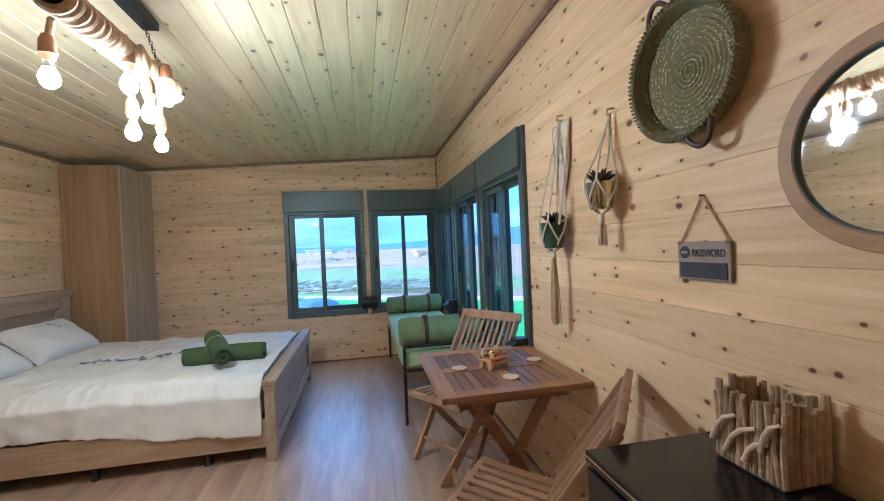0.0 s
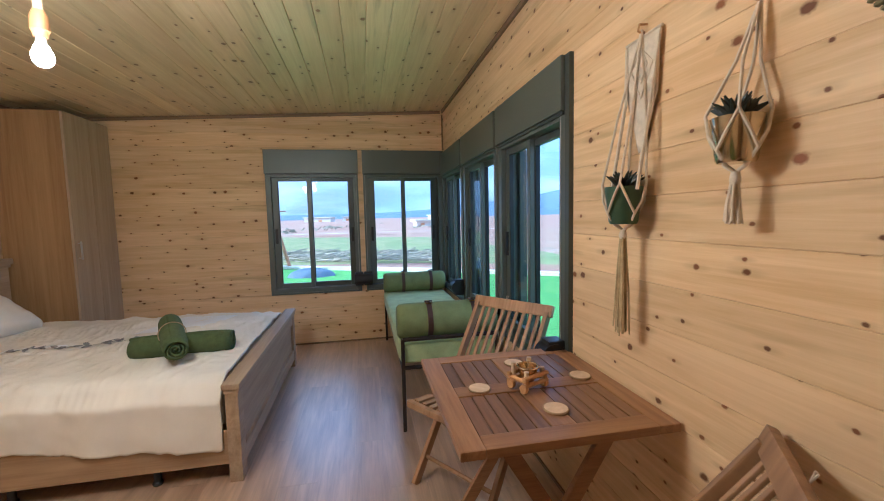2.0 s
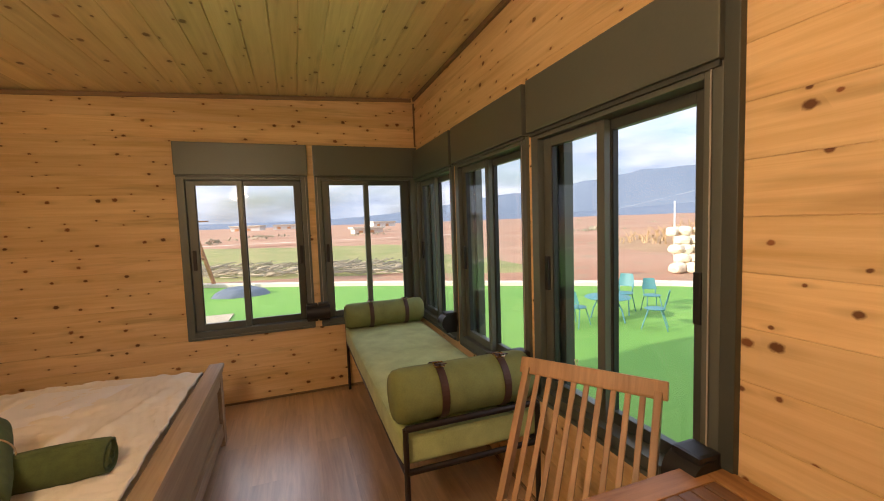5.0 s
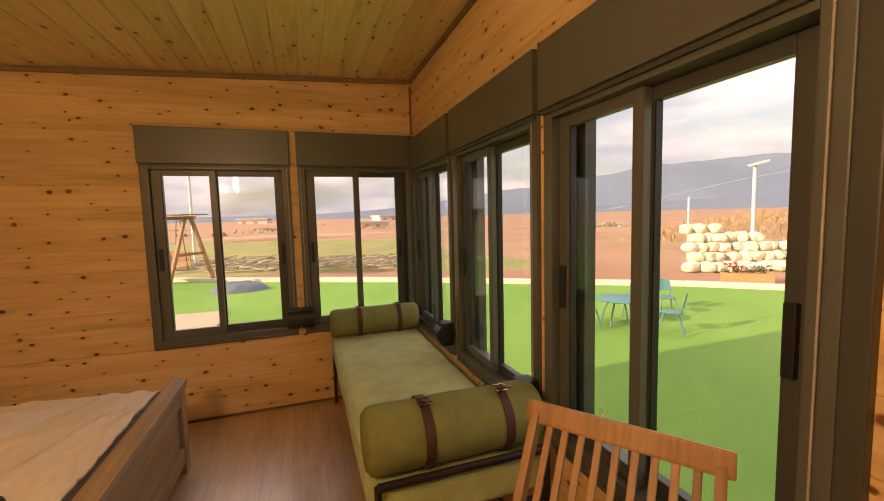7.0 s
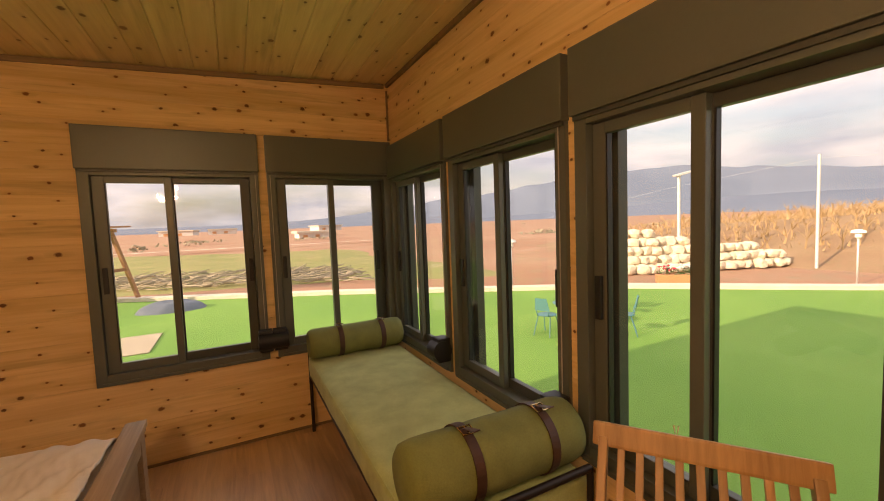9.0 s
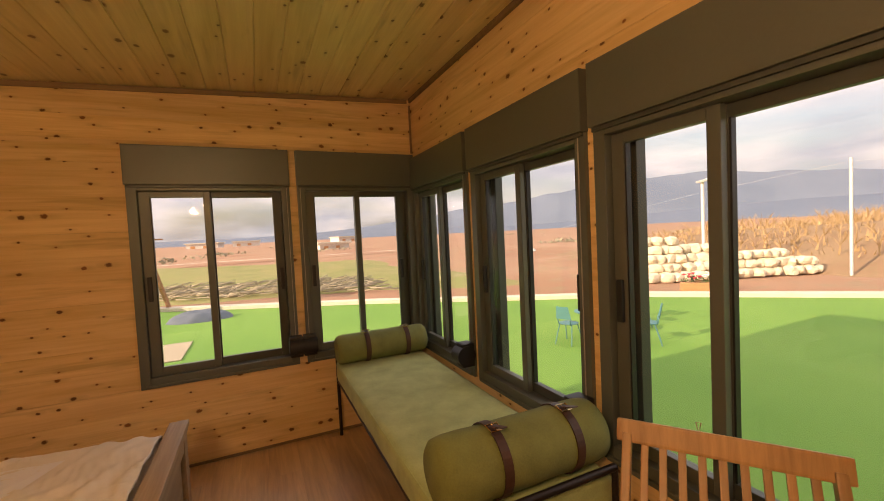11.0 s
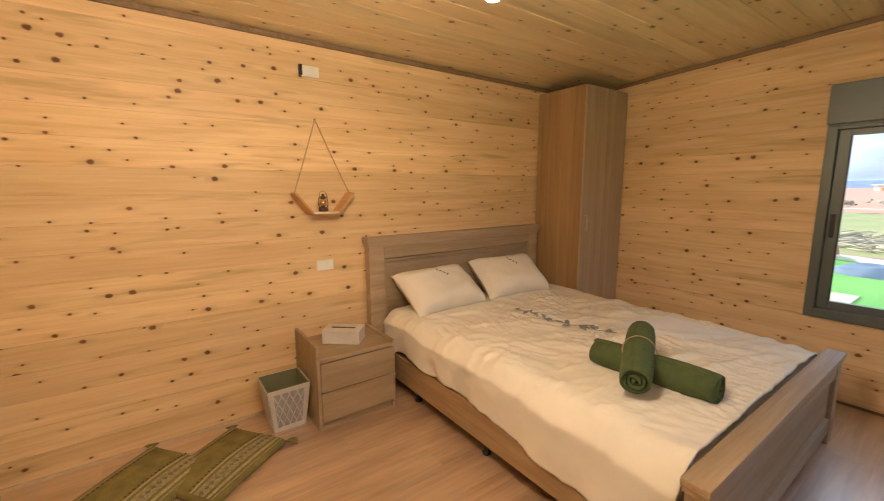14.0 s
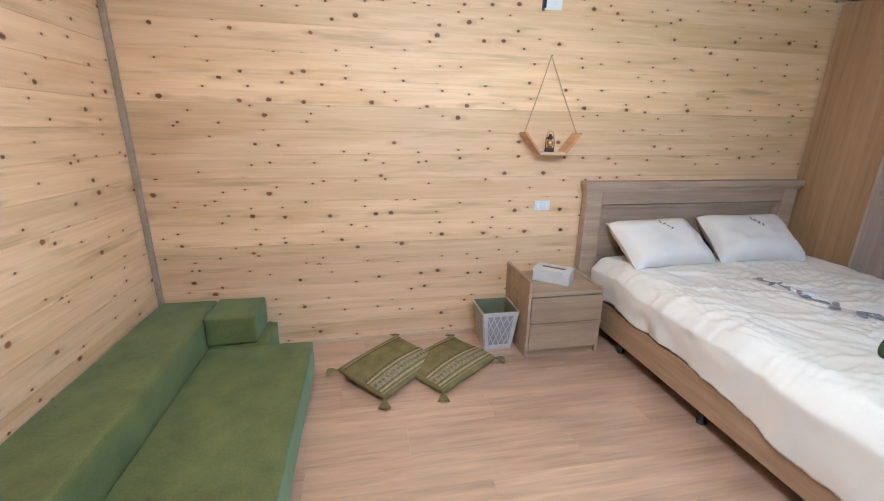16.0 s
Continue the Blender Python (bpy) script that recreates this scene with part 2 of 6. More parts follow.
LINEN = plain("white_linen", (0.775, 0.715, 0.61), 0.9, 0, 0.06, 5, 0.2, 300)
PRINT = plain("grey_print", (0.27, 0.26, 0.255), 0.9, 0, 0.25, 30)
PRINT_PALE = plain("pale_print", (0.80, 0.79, 0.78), 0.9, 0, 0.04)
MATTRESS = plain("cream_ticking", (0.66, 0.58, 0.44), 0.9)
CUSHION_OLIVE = plain("olive_cushion_velvet", (0.195, 0.165, 0.048), 0.85, 0, 0.35, 14, 0.3, 160)
COTTON = plain("cotton_cord", (0.70, 0.60, 0.45), 0.95, 0, 0.15, 40, 0.5, 300)
JUTE = plain("jute_rope", (0.44, 0.30, 0.16), 0.95, 0, 0.3, 50, 0.6, 220)
POT_GREEN = plain("green_pot", (0.045, 0.085, 0.045), 0.35, 0, 0.15, 8)
SUCCULENT = plain("dark_succulent", (0.018, 0.022, 0.014), 0.5, 0, 0.3, 40)
BLACK_GLOSS = plain("black_gloss", (0.010, 0.010, 0.011), 0.2, 0, 0.2)
SIGN_GREY = plain("sign_grey", (0.28, 0.21, 0.16), 0.7, 0, 0.2, 14)
SIGN_DARK = plain("sign_slate", (0.035, 0.03, 0.035), 0.6, 0, 0.2, 20)
WHITE_PLASTIC = plain("white_plastic", (0.80, 0.79, 0.76), 0.35, 0, 0.03)
TIN_WHITE = plain("whitewashed_tin", (0.62, 0.58, 0.52), 0.55, 0, 0.12, 12)
TIN_GREY = plain("grey_fretwork", (0.34, 0.33, 0.33), 0.6, 0, 0.2, 40)
BIN_IN = plain("olive_liner", (0.17, 0.17, 0.09), 0.7)
SEAGRASS = plain("olive_seagrass", (0.20, 0.172, 0.062), 0.85, 0, 0.25, 60, 0.6, 200)
SEAGRASS_PALE = plain("pale_seagrass", (0.55, 0.49, 0.33), 0.85, 0, 0.2, 60)
BASKET_WALL = plain("ribbed_basket", (0.19, 0.165, 0.068), 0.85, 0, 0.35, 50, 0.6, 200)
CUSHION_OCHRE = plain("pale_ochre_weave", (0.40, 0.33, 0.16), 0.9, 0, 0.4, 70, 0.5, 200)
OCHRE_CORD = plain("ochre_cord", (0.50, 0.385, 0.19), 0.95, 0, 0.25, 40, 0.5, 300)
CUSHION_STRIPE = plain("ochre_weave", (0.30, 0.26, 0.14), 0.9, 0, 0.45, 60, 0.5, 200)


def mirror_material():
    m = Nodes("mirror_glass", 0.02, 1.0)
    m.colour((0.86, 0.88, 0.87))
    return m.mat


def pane_material():
    """Clear glass that lets light straight through, with its reflection by Fresnel."""
    m = Nodes("window_glass", 0.0)
    out = m.n["Material Output"]
    tr = m.n.new("ShaderNodeBsdfTransparent")
    tr.inputs["Color"].default_value = (0.93, 0.95, 0.94, 1)
    gl = m.n.new("ShaderNodeBsdfGlossy")
    gl.inputs["Roughness"].default_value = 0.02
    fr = m.n.new("ShaderNodeLayerWeight")
    fac = m.math("ADD", 0.025, m.math("MULTIPLY", m.math("POWER", fr.outputs["Facing"], 4.0), 0.5))
    mx = m.n.new("ShaderNodeMixShader")
    m.l.new(fac, mx.inputs[0])
    m.l.new(tr.outputs[0], mx.inputs[1])
    m.l.new(gl.outputs[0], mx.inputs[2])
    m.l.new(mx.outputs[0], out.inputs["Surface"])
    return m.mat


def bulb_material():
    m = Nodes("lit_bulb", 0.3)
    m.colour((1, 0.9, 0.75))
    m.bsdf.inputs["Emission Color"].default_value = (1.0, 0.735, 0.45, 1)
    m.bsdf.inputs["Emission Strength"].default_value = BULB_GLOW
    return m.mat


for lam in (LAMINATE,):
    shader = lam.node_tree.nodes["Principled BSDF"]
    shader.inputs["Coat Weight"].default_value = 1.0
    shader.inputs["Coat Roughness"].default_value = 0.33
    shader.inputs["Coat IOR"].default_value = 2.5

PINE.node_tree.nodes["Principled BSDF"].inputs["Specular IOR Level"].default_value = 0.25
varnish = PINE_CEILING.node_tree.nodes["Principled BSDF"]
varnish.inputs["Coat Weight"].default_value = 0.5
varnish.inputs["Coat Roughness"].default_value = 0.3

MIRROR, PANE, BULB = mirror_material(), pane_material(), bulb_material()


# ---- mesh helpers ----
def block(bm, x0, x1, y0, y1, z0, z1, bevel=0.0, m=None):
    vs = [bm.verts.new((x, y, z)) for x in (x0, x1) for y in (y0, y1) for z in (z0, z1)]
    quads = ((0, 1, 3, 2), (4, 6, 7, 5), (0, 4, 5, 1), (2, 3, 7, 6), (0, 2, 6, 4), (1, 5, 7, 3))
    fs = [bm.faces.new([vs[i] for i in q]) for q in quads]
    if bevel:
        es = list({e for f in fs for e in f.edges})
        res = bmesh.ops.bevel(bm, geom=es, offset=bevel, segments=2, profile=0.7, affect="EDGES", clamp_overlap=True)
        vs = list({v for f in res["faces"] for v in f.verts} | {v for v in vs if v.is_valid})
    if m is not None:
        for v in vs:
            v.co = m @ v.co
    return bm


def solid(x0, x1, y0, y1, z0, z1, bevel=0.0, m=None):
    return block(bmesh.new(), x0, x1, y0, y1, z0, z1, bevel, m)


def tube(bm, points, radius, sides=10, closed=False, radii=None):
    """A round bar along points."""
    pts = [Vector(p) for p in points]
    n = len(pts)
    rings = []
    side = None
    for i, p in enumerate(pts):
        a = pts[(i - 1) % n] if closed or i else p
        b = pts[(i + 1) % n] if closed or i < n - 1 else p
        d = (b - a).normalized()
        if side is None or abs(side.dot(d)) > 0.99:
            side = d.orthogonal().normalized()
        side = (side - d * side.dot(d)).normalized()
        up = d.cross(side)
        r = radii[i] if radii else radius
        rings.append([bm.verts.new(p + r * (math.cos(t) * side + math.sin(t) * up)) for t in (2 * math.pi * k / sides for k in range(sides))])
    for i in range(n if closed else n - 1):
        r0, r1 = rings[i], rings[(i + 1) % n]
        for k in range(sides):
            f = bm.faces.new((r0[k], r0[(k + 1) % sides], r1[(k + 1) % sides], r1[k]))
            f.smooth = True
    if not closed:
        bm.faces.new(list(reversed(rings[0])))
        bm.faces.new(rings[-1])
    return bm


def rod(points, radius, sides=10, closed=False, radii=None):
    return tube(bmesh.new(), points, radius, sides, closed, radii)


def beam(bm, a, b, w, h, bevel=0.003, side=None):
    """A squared bar from a to b, w wide and h deep."""
    a, b = Vector(a), Vector(b)
    d = b - a
    x = d.normalized()
    s = Vector(side) if side else Vector((0, 0, 1)).cross(x)
    if s.length < 1e-4:
        s = Vector((1, 0, 0))
    y = (s - x * s.dot(x)).normalized()
    z = x.cross(y)
    m = Matrix((x, y, z)).transposed().to_4x4()
    m.translation = a
    return block(bm, 0, d.length, -w / 2, w / 2, -h / 2, h / 2, bevel, m)


def bar(a, b, w, h, bevel=0.003, side=None):
    return beam(bmesh.new(), a, b, w, h, bevel, side)


def lathe(bm, profile, sides=28, m=None, ring=False):
    """Turns (radius, z) pairs round z."""
    rings = []
    for r, z in profile:
        rings.append([bm.verts.new((r * math.cos(t), r * math.sin(t), z)) for t in (2 * math.pi * k / sides for k in range(sides))])
    for r0, r1 in zip(rings, rings[1:]):
        for k in range(sides):
            f = bm.faces.new((r0[k], r0[(k + 1) % sides], r1[(k + 1) % sides], r1[k]))
            f.smooth = True
    if ring:
        for k in range(sides):
            bm.faces.new((rings[-1][k], rings[-1][(k + 1) % sides], rings[0][(k + 1) % sides], rings[0][k]))
    else:
        if profile[0][0] > 1e-5:
            bm.faces.new(list(reversed(rings[0])))
        if profile[-1][0] > 1e-5:
            bm.faces.new(rings[-1])
    if m is not None:
        bm.transform(m)
    return bm


def turned(profile, sides=28, m=None, ring=False):
    return lathe(bmesh.new(), profile, sides, m, ring)


def grid(nu, nv, at, smooth=True):
    """A sheet of nu x nv cells; at(u, v) gives the place for u, v in 0..1."""
    bm = bmesh.new()
    vs = [[bm.verts.new(at(i / nu, j / nv)) for j in range(nv + 1)] for i in range(nu + 1)]
    for i in range(nu):
        for j in range(nv):
            bm.faces.new((vs[i][j], vs[i + 1][j], vs[i + 1][j + 1], vs[i][j + 1])).smooth = smooth
    return bm


def mesh_of(name, bm, material):
    me = bpy.data.meshes.new(name)
    bmesh.ops.recalc_face_normals(bm, faces=bm.faces)
    for e in bm.edges:
        if len(e.link_faces) == 2 and e.calc_face_angle(0.0) > 0.75:
            e.smooth = False
    bm.to_mesh(me)
    bm.free()
    me.materials.append(material)
    return me


def part(name, bm, material, parent=None, label=""):
    ob = new(name, mesh_of(name, bm, material))
    if parent is not None:
        ob.parent = parent
    if label:
        ob["label"] = label
    return ob


def thing(name, m, label, category, group=""):
    ob = new(name)
    ob.empty_display_size = 0.1
    ob.matrix_world = m
    return tagged(ob, label, category, group)


def rounded_slab(x0, x1, y0, y1, z0, z1, r, puff=0.0, cells=14, seed=0):
    """A cushion: a box with soft edges, a little puffed and uneven."""
    def squash(t):
        return max(-1.0, min(1.0, t))
    bm = bmesh.new()
    block(bm, x0, x1, y0, y1, z0, z1)
    bmesh.ops.subdivide_edges(bm, edges=bm.edges[:], cuts=cells, use_grid_fill=True)
    c = Vector(((x0 + x1) / 2, (y0 + y1) / 2, (z0 + z1) / 2))
    half = Vector(((x1 - x0) / 2, (y1 - y0) / 2, (z1 - z0) / 2))
    for v in bm.verts:
        p = v.co - c
        inner = Vector([max(-(half[i] - r), min(half[i] - r, p[i])) for i in range(3)])
        d = p - inner
        if d.length > 1e-6:
            p = inner + d.normalized() * min(r, d.length if max(abs(d[i]) for i in range(3)) < r * 0.5 else r)
        if puff:
            u, w = squash(p.x / half.x), squash(p.y / half.y)
            k = (1 - u * u) * (1 - w * w)
            p.z += puff * k * (1 if p.z > 0 else -0.2)
        n = noise.noise(Vector((v.co.x * 6 + seed, v.co.y * 6, v.co.z * 6)))
        v.co = c + p + (p.normalized() * n * 0.006)
    for f in bm.faces:
        f.smooth = True
    return bm


# ---- room shell ----
SILL, HEAD = 0.575, 2.145
FAR_WINDOWS = ((-0.325, 0.645), (0.70, XR - 0.012))
RIGHT_WINDOWS = ((3.24, 4.165), (4.21, 5.148), (5.20, YF - 0.012))
HEAD_R = 2.108


def cuts(u0, u1, z0, z1, openings):
    """Splits a wall rectangle into rectangles clear of the openings."""
    zs = sorted({z0, z1, *(z for o in openings for z in o[2:] if z0 < z < z1)})
    out = []
    for a, b in zip(zs, zs[1:]):
        spans = sorted((o[0], o[1]) for o in openings if o[2] < (a + b) / 2 < o[3])
        u = u0
        for s, e in spans:
            if s - u > 0.004:
                out.append((u, s, a, b))
            u = max(u, e)
        if u1 - u > 0.004:
            out.append((u, u1, a, b))
    return out


board_meshes = {}


def board(length, height, parent, m):
    """One tongue-and-groove board: local X along it, Z up, its face at Y = 0 and its back at 0.014."""
    key = (round(length, 3), round(height, 3))
    if key not in board_meshes:
        bm = bmesh.new()
        c = min(0.0024, height * 0.2)
        prof = ((0.014, 0.0), (0.0019, 0.0), (0.0, c), (0.0, height - c * 0.6), (0.0014, height), (0.014, height))
        ends = [[bm.verts.new((x, y, z)) for y, z in prof] for x in (0, length)]
        for k in range(6):
            bm.faces.new((ends[0][k], ends[0][(k + 1) % 6], ends[1][(k + 1) % 6], ends[1][k]))
        bm.faces.new(ends[0][::-1])
        bm.faces.new(ends[1])
        board_meshes[key] = mesh_of("board", bm, PINE)
    ob = new("board", board_meshes[key])
    ob.parent = parent
    ob.matrix_parent_inverse = parent.matrix_world.inverted()
    ob.matrix_basis = m
    return ob


def timber_wall(name, u0, u1, openings, place, label):
    """place(u, depth, z) maps the wall's own axes into the world; boards line the room side."""
    top = 2.66
    core = bmesh.new()
    for a, b, z0, z1 in cuts(u0 - WALL_T, u1 + WALL_T, GROUND, top, openings):
        p, q = place(a, 0.0145, z0), place(b, WALL_T, z1)
        block(core, min(p[0], q[0]), max(p[0], q[0]), min(p[1], q[1]), max(p[1], q[1]), z0, z1)
    ob = part(name, core, PINE)
    return tagged(ob, label, "wall", kind="structure")


def board_rows(wall, u0, u1, openings, pose_at):
    z = 0.0
    while z < 2.62:
        for a, b, z0, z1 in cuts(u0, u1, z, min(z + BOARD_H, 2.62), openings):
            board(b - a - 0.001, z1 - z0 - 0.0005, wall, pose_at(a, b, z0))
        z += BOARD_H


far_open = [(a, b, SILL, HEAD) for a, b in FAR_WINDOWS]
right_open = [(a, b, SILL, HEAD_R) for a, b in RIGHT_WINDOWS]
wall_north = timber_wall("wall_north", XL, XR, far_open, lambda u, d, z: (u, YF + d, z), "honey pine board wall with two windows")
wall_east = timber_wall("wall_east", YB, YF, right_open, lambda u, d, z: (XR + d, u, z), "honey pine board wall with three windows")
wall_west = timber_wall("wall_west", YB, YF, [], lambda u, d, z: (XL - d, u, z), "knotty pine board wall behind the bed")
DOORWAY = [(0.12, 1.04, 0.0, 2.06)]
wall_south = timber_wall("wall_south", XL, XR, DOORWAY, lambda u, d, z: (u, YB - d, z), "knotty pine board wall behind the floor sofa")

floor_slab = tagged(part("floor", solid(XL, XR, YB, YF, GROUND, -0.012), LAMINATE), "brown oak laminate floor", "floor", kind="structure")

# entrance doorway; the closed porch behind it is unseen, added to shut it off
dc = bmesh.new()
block(dc, 0.05, 0.119, YB - WALL_T, YB + 0.016, 0.0, 2.06, 0.004)
block(dc, 1.041, 1.11, YB - WALL_T, YB + 0.016, 0.0, 2.06, 0.004)
block(dc, 0.05, 1.11, YB - WALL_T, YB + 0.016, 2.061, 2.13, 0.004)
tagged(part("door_1", dc, TRIM_GREY), "plain wooden casing of the entrance doorway", "doorway", kind="structure")
pc = bmesh.new()
block(pc, -0.1, 0.0, -0.75, YB - WALL_T - 0.002, GROUND, 2.3)
block(pc, 1.16, 1.26, -0.75, YB - WALL_T - 0.002, GROUND, 2.3)
block(pc, -0.1, 1.26, -0.85, -0.752, GROUND, 2.3)
tagged(part("wall_porch", pc, PINE), "plain pine walls added unseen to close the doorway", "wall", kind="structure")
tagged(part("floor_porch", solid(0.0, 1.16, -0.75, YB - 0.002, GROUND, -0.004), LAMINATE), "brown oak laminate floor of the added unseen porch", "floor", kind="structure")
tagged(part("ceiling_porch", solid(-0.1, 1.26, -0.85, YB - WALL_T - 0.002, 2.302, 2.40), PINE_CEILING), "plain pine ceiling of the added unseen porch", "ceiling", kind="structure")

# ceiling boards run along the room, in one mesh with a sloped underside
cb = bmesh.new()
x = XL
while x < XR - 0.001:
    x2 = min(x + BOARD_H, XR)
    za, zb, g = ceiling_z(x), ceiling_z(x2), 0.005
    prof = ((x, za + 0.03), (x, za + 0.006), (x + g, za), (x2 - g, zb), (x2, zb + 0.006), (x2, zb + 0.03))
    e = [[cb.verts.new((yy, -px, pz)) for px, pz in prof] for yy in (YB, YF)]
    for k in range(6):
        cb.faces.new((e[0][k], e[0][(k + 1) % 6], e[1][(k + 1) % 6], e[1][k]))
    cb.faces.new(e[0][::-1])
    cb.faces.new(e[1])
    x = x2
ceiling = tagged(part("ceiling", cb, PINE_CEILING), "pale pine board ceiling with knots", "ceiling", kind="structure")
ceiling.matrix_world = pose(0, 0, 0, 0, 0, 90)
roof_bm = bmesh.new()
ov = 0.32
rz = [(XL - ov, 2.50), (XR + ov, 2.69)]
vs = [[roof_bm.verts.new((px, py, pz + dz)) for dz in (0, 0.12)] for px, pz in rz for py in (YB - ov, YF + 0.18)]
for q in (((0, 0), (1, 0), (3, 0), (2, 0)), ((0, 1), (2, 1), (3, 1), (1, 1)), ((0, 0), (0, 1), (1, 1), (1, 0)), ((2, 0), (3, 0), (3, 1), (2, 1)), ((0, 0), (2, 0), (2, 1), (0, 1)), ((1, 0), (1, 1), (3, 1), (3, 0))):
    roof_bm.faces.new([vs[i][j] for i, j in q])
tagged(part("roof", roof_bm, FRAME_DARK), "flat sloping cabin roof", "roof", kind="structure")

# trims
def trim(name, bm, material, label):
    return tagged(part(name, bm, material), label, "trim", kind="structure")


def ceiling_strip(axis, c, a, b):
    if axis == "y":
        z = ceiling_z(c)
        s = 1 if c < 0 else -1
        return solid(min(c + s * 0.002, c + s * 0.022), max(c + s * 0.002, c + s * 0.022), a, b, z - 0.034, z - 0.002, 0.004)
    s = 1 if c < 3 else -1
    return bar((a, c + s * 0.011, ceiling_z(a) - 0.019), (b, c + s * 0.011, ceiling_z(b) - 0.019), 0.018, 0.032, 0.004)


trim("trim_ceiling_west", ceiling_strip("y", XL, YB + 0.03, YF - 0.03), TRIM, "narrow dark ceiling trim")
trim("trim_ceiling_east", ceiling_strip("y", XR, YB + 0.03, YF - 0.03), TRIM, "narrow dark ceiling trim")
trim("trim_ceiling_north", ceiling_strip("x", YF, XL + 0.03, XR - 0.03), TRIM, "narrow dark ceiling trim")
trim("trim_ceiling_south", ceiling_strip("x", YB, XL + 0.03, XR - 0.03), TRIM, "narrow dark ceiling trim")
trim("trim_corner", solid(XL + 0.002, XL + 0.03, YB + 0.002, YB + 0.03, 0.0, 2.37, 0.005), TRIM_GREY, "weathered wooden corner strip")
trim("trim_corner_north", solid(XR - 0.016, XR - 0.002, YF - 0.016, YF - 0.002, 2.16, 2.55, 0.003), TRIM, "thin dark corner strip")
for nm, bm in (("baseboard_north", solid(XL + 0.02, XR - 0.02, YF - 0.012, YF - 0.002, 0.0, 0.018, 0.003)), ("baseboard_west", solid(XL + 0.002, XL + 0.012, YB + 0.02, YF - 0.02, 0.0, 0.018, 0.003)),
               ("baseboard_east", solid(XR - 0.012, XR - 0.002, YB + 0.02, YF - 0.02, 0.0, 0.018, 0.003)), ("baseboard_south", solid(XL + 0.02, 0.045, YB + 0.002, YB + 0.012, 0.0, 0.018, 0.003))):
    trim(nm, bm, PALE_WOOD if nm == "baseboard_west" else TRIM, "thin wooden floor strip")


# ---- windows ----
def window(number, m, w, z0, z1, strap_side, handles, f=0.055, s=0.060, top=0.035, top_s=0.040, shift=0.0, wide=0.0, strap_in=0.02, box=0.255):
    """A sliding window with its shutter box above. Local X along the wall, Y outwards, Z up from the floor."""
    win = tagged(thing("window_%d" % number, m, "grey-green aluminium sliding window with roller-shutter box", "window"), kind="structure")
    box0 = z1 - box
    d0, d1 = -0.018, 0.13
    fr = bmesh.new()
    block(fr, 0, f, d0, d1, z0, box0, 0.004)
    block(fr, w - f, w, d0, d1, z0, box0, 0.004)
    block(fr, f, w - f, d0, d1, z0, z0 + f + 0.012, 0.004)
    block(fr, f, w - f, d0, d1, box0 - top, box0, 0.004)
    part("window_frame", fr, FRAME_GREY, win)
    part("sill_rail", solid(0.03, w - 0.03, -0.03, 0.012, z0 + 0.004, z0 + 0.022, 0.003), FRAME_GREY, win)
    part("shutter_box", solid(-0.004, w + 0.004, -0.042, 0.13, box0 + 0.001, z1, 0.006), FRAME_GREY, win)
    part("box_lip", solid(0.004, w - 0.004, -0.03, -0.019, box0 - 0.016, box0 + 0.0005, 0.003), FRAME_DARK, win)
    for a, b in ((f, f + 0.045), (w - f - 0.045, w - f)):
        part("shutter_guide", solid(a, b, 0.095, 0.145, z0 + f, box0 - 0.04, 0.004), FRAME_DARK, win)
    lo, hi = z0 + f + 0.014, box0 - top - 0.002
    mid = w / 2 - shift
    for k, (a, b, y) in enumerate(((f + 0.002, mid + 0.02, 0.014), (mid - 0.02, w - f - 0.002, 0.046))):
        sl, sr = (s, 0.042) if k == 0 else (0.042, s + wide)
        sash = bmesh.new()
        block(sash, a, a + sl, y, y + 0.030, lo, hi, 0.004)
        block(sash, b - sr, b, y, y + 0.030, lo, hi, 0.004)
        block(sash, a + sl, b - sr, y, y + 0.030, lo, lo + s * 0.9, 0.004)
        block(sash, a + sl, b - sr, y, y + 0.030, hi - top_s, hi, 0.004)
        so = part("sash", sash, FRAME_GREY if k == 0 else FRAME_DARK, win)
        glass = part("pane", solid(a + sl - 0.004, b - sr + 0.004, y + 0.013, y + 0.019, lo + s * 0.9 - 0.004, hi - top_s + 0.004), PANE, so)
        glass.visible_shadow = False
        part("gasket", solid(a + sl, a + sl + 0.006, y + 0.004, y + 0.028, lo + s * 0.9, hi - top_s), RUBBER, so)
        hx = a + 0.016 if k == 0 else b - 0.038 - wide * 1.6
        if handles[k]:
            hm = (lo + hi) / 2 - 0.03
            part("handle", solid(hx, hx + 0.026, y - 0.016, y + 0.001, hm - 0.08, hm + 0.08, 0.005), RUBBER, so, "black recessed latch handle")
    if strap_side:
        sx = w - strap_in if strap_side > 0 else strap_in
        part("shutter_strap", solid(sx - 0.002, sx + 0.002, -0.026, -0.023, z0 + 0.19, box0 - 0.01), STRAP, win, "pale grey shutter strap")
        wb = solid(sx - 0.048, sx + 0.042, -0.104, -0.0185, z0 + 0.074, z0 + 0.222, 0.012)
        tube(wb, [(sx - 0.052, -0.076, z0 + 0.147), (sx + 0.046, -0.076, z0 + 0.147)], 0.062, 16)
        part("strap_winder", wb, RUBBER, win, "black strap winder case")
    return win


def wall_pose_far(u):
    return pose(u, YF, 0)


def wall_pose_right(u):
    """Local X runs towards the room's near end, Y points out through the wall."""
    return pose(XR, u, 0, 0, 0, -90)


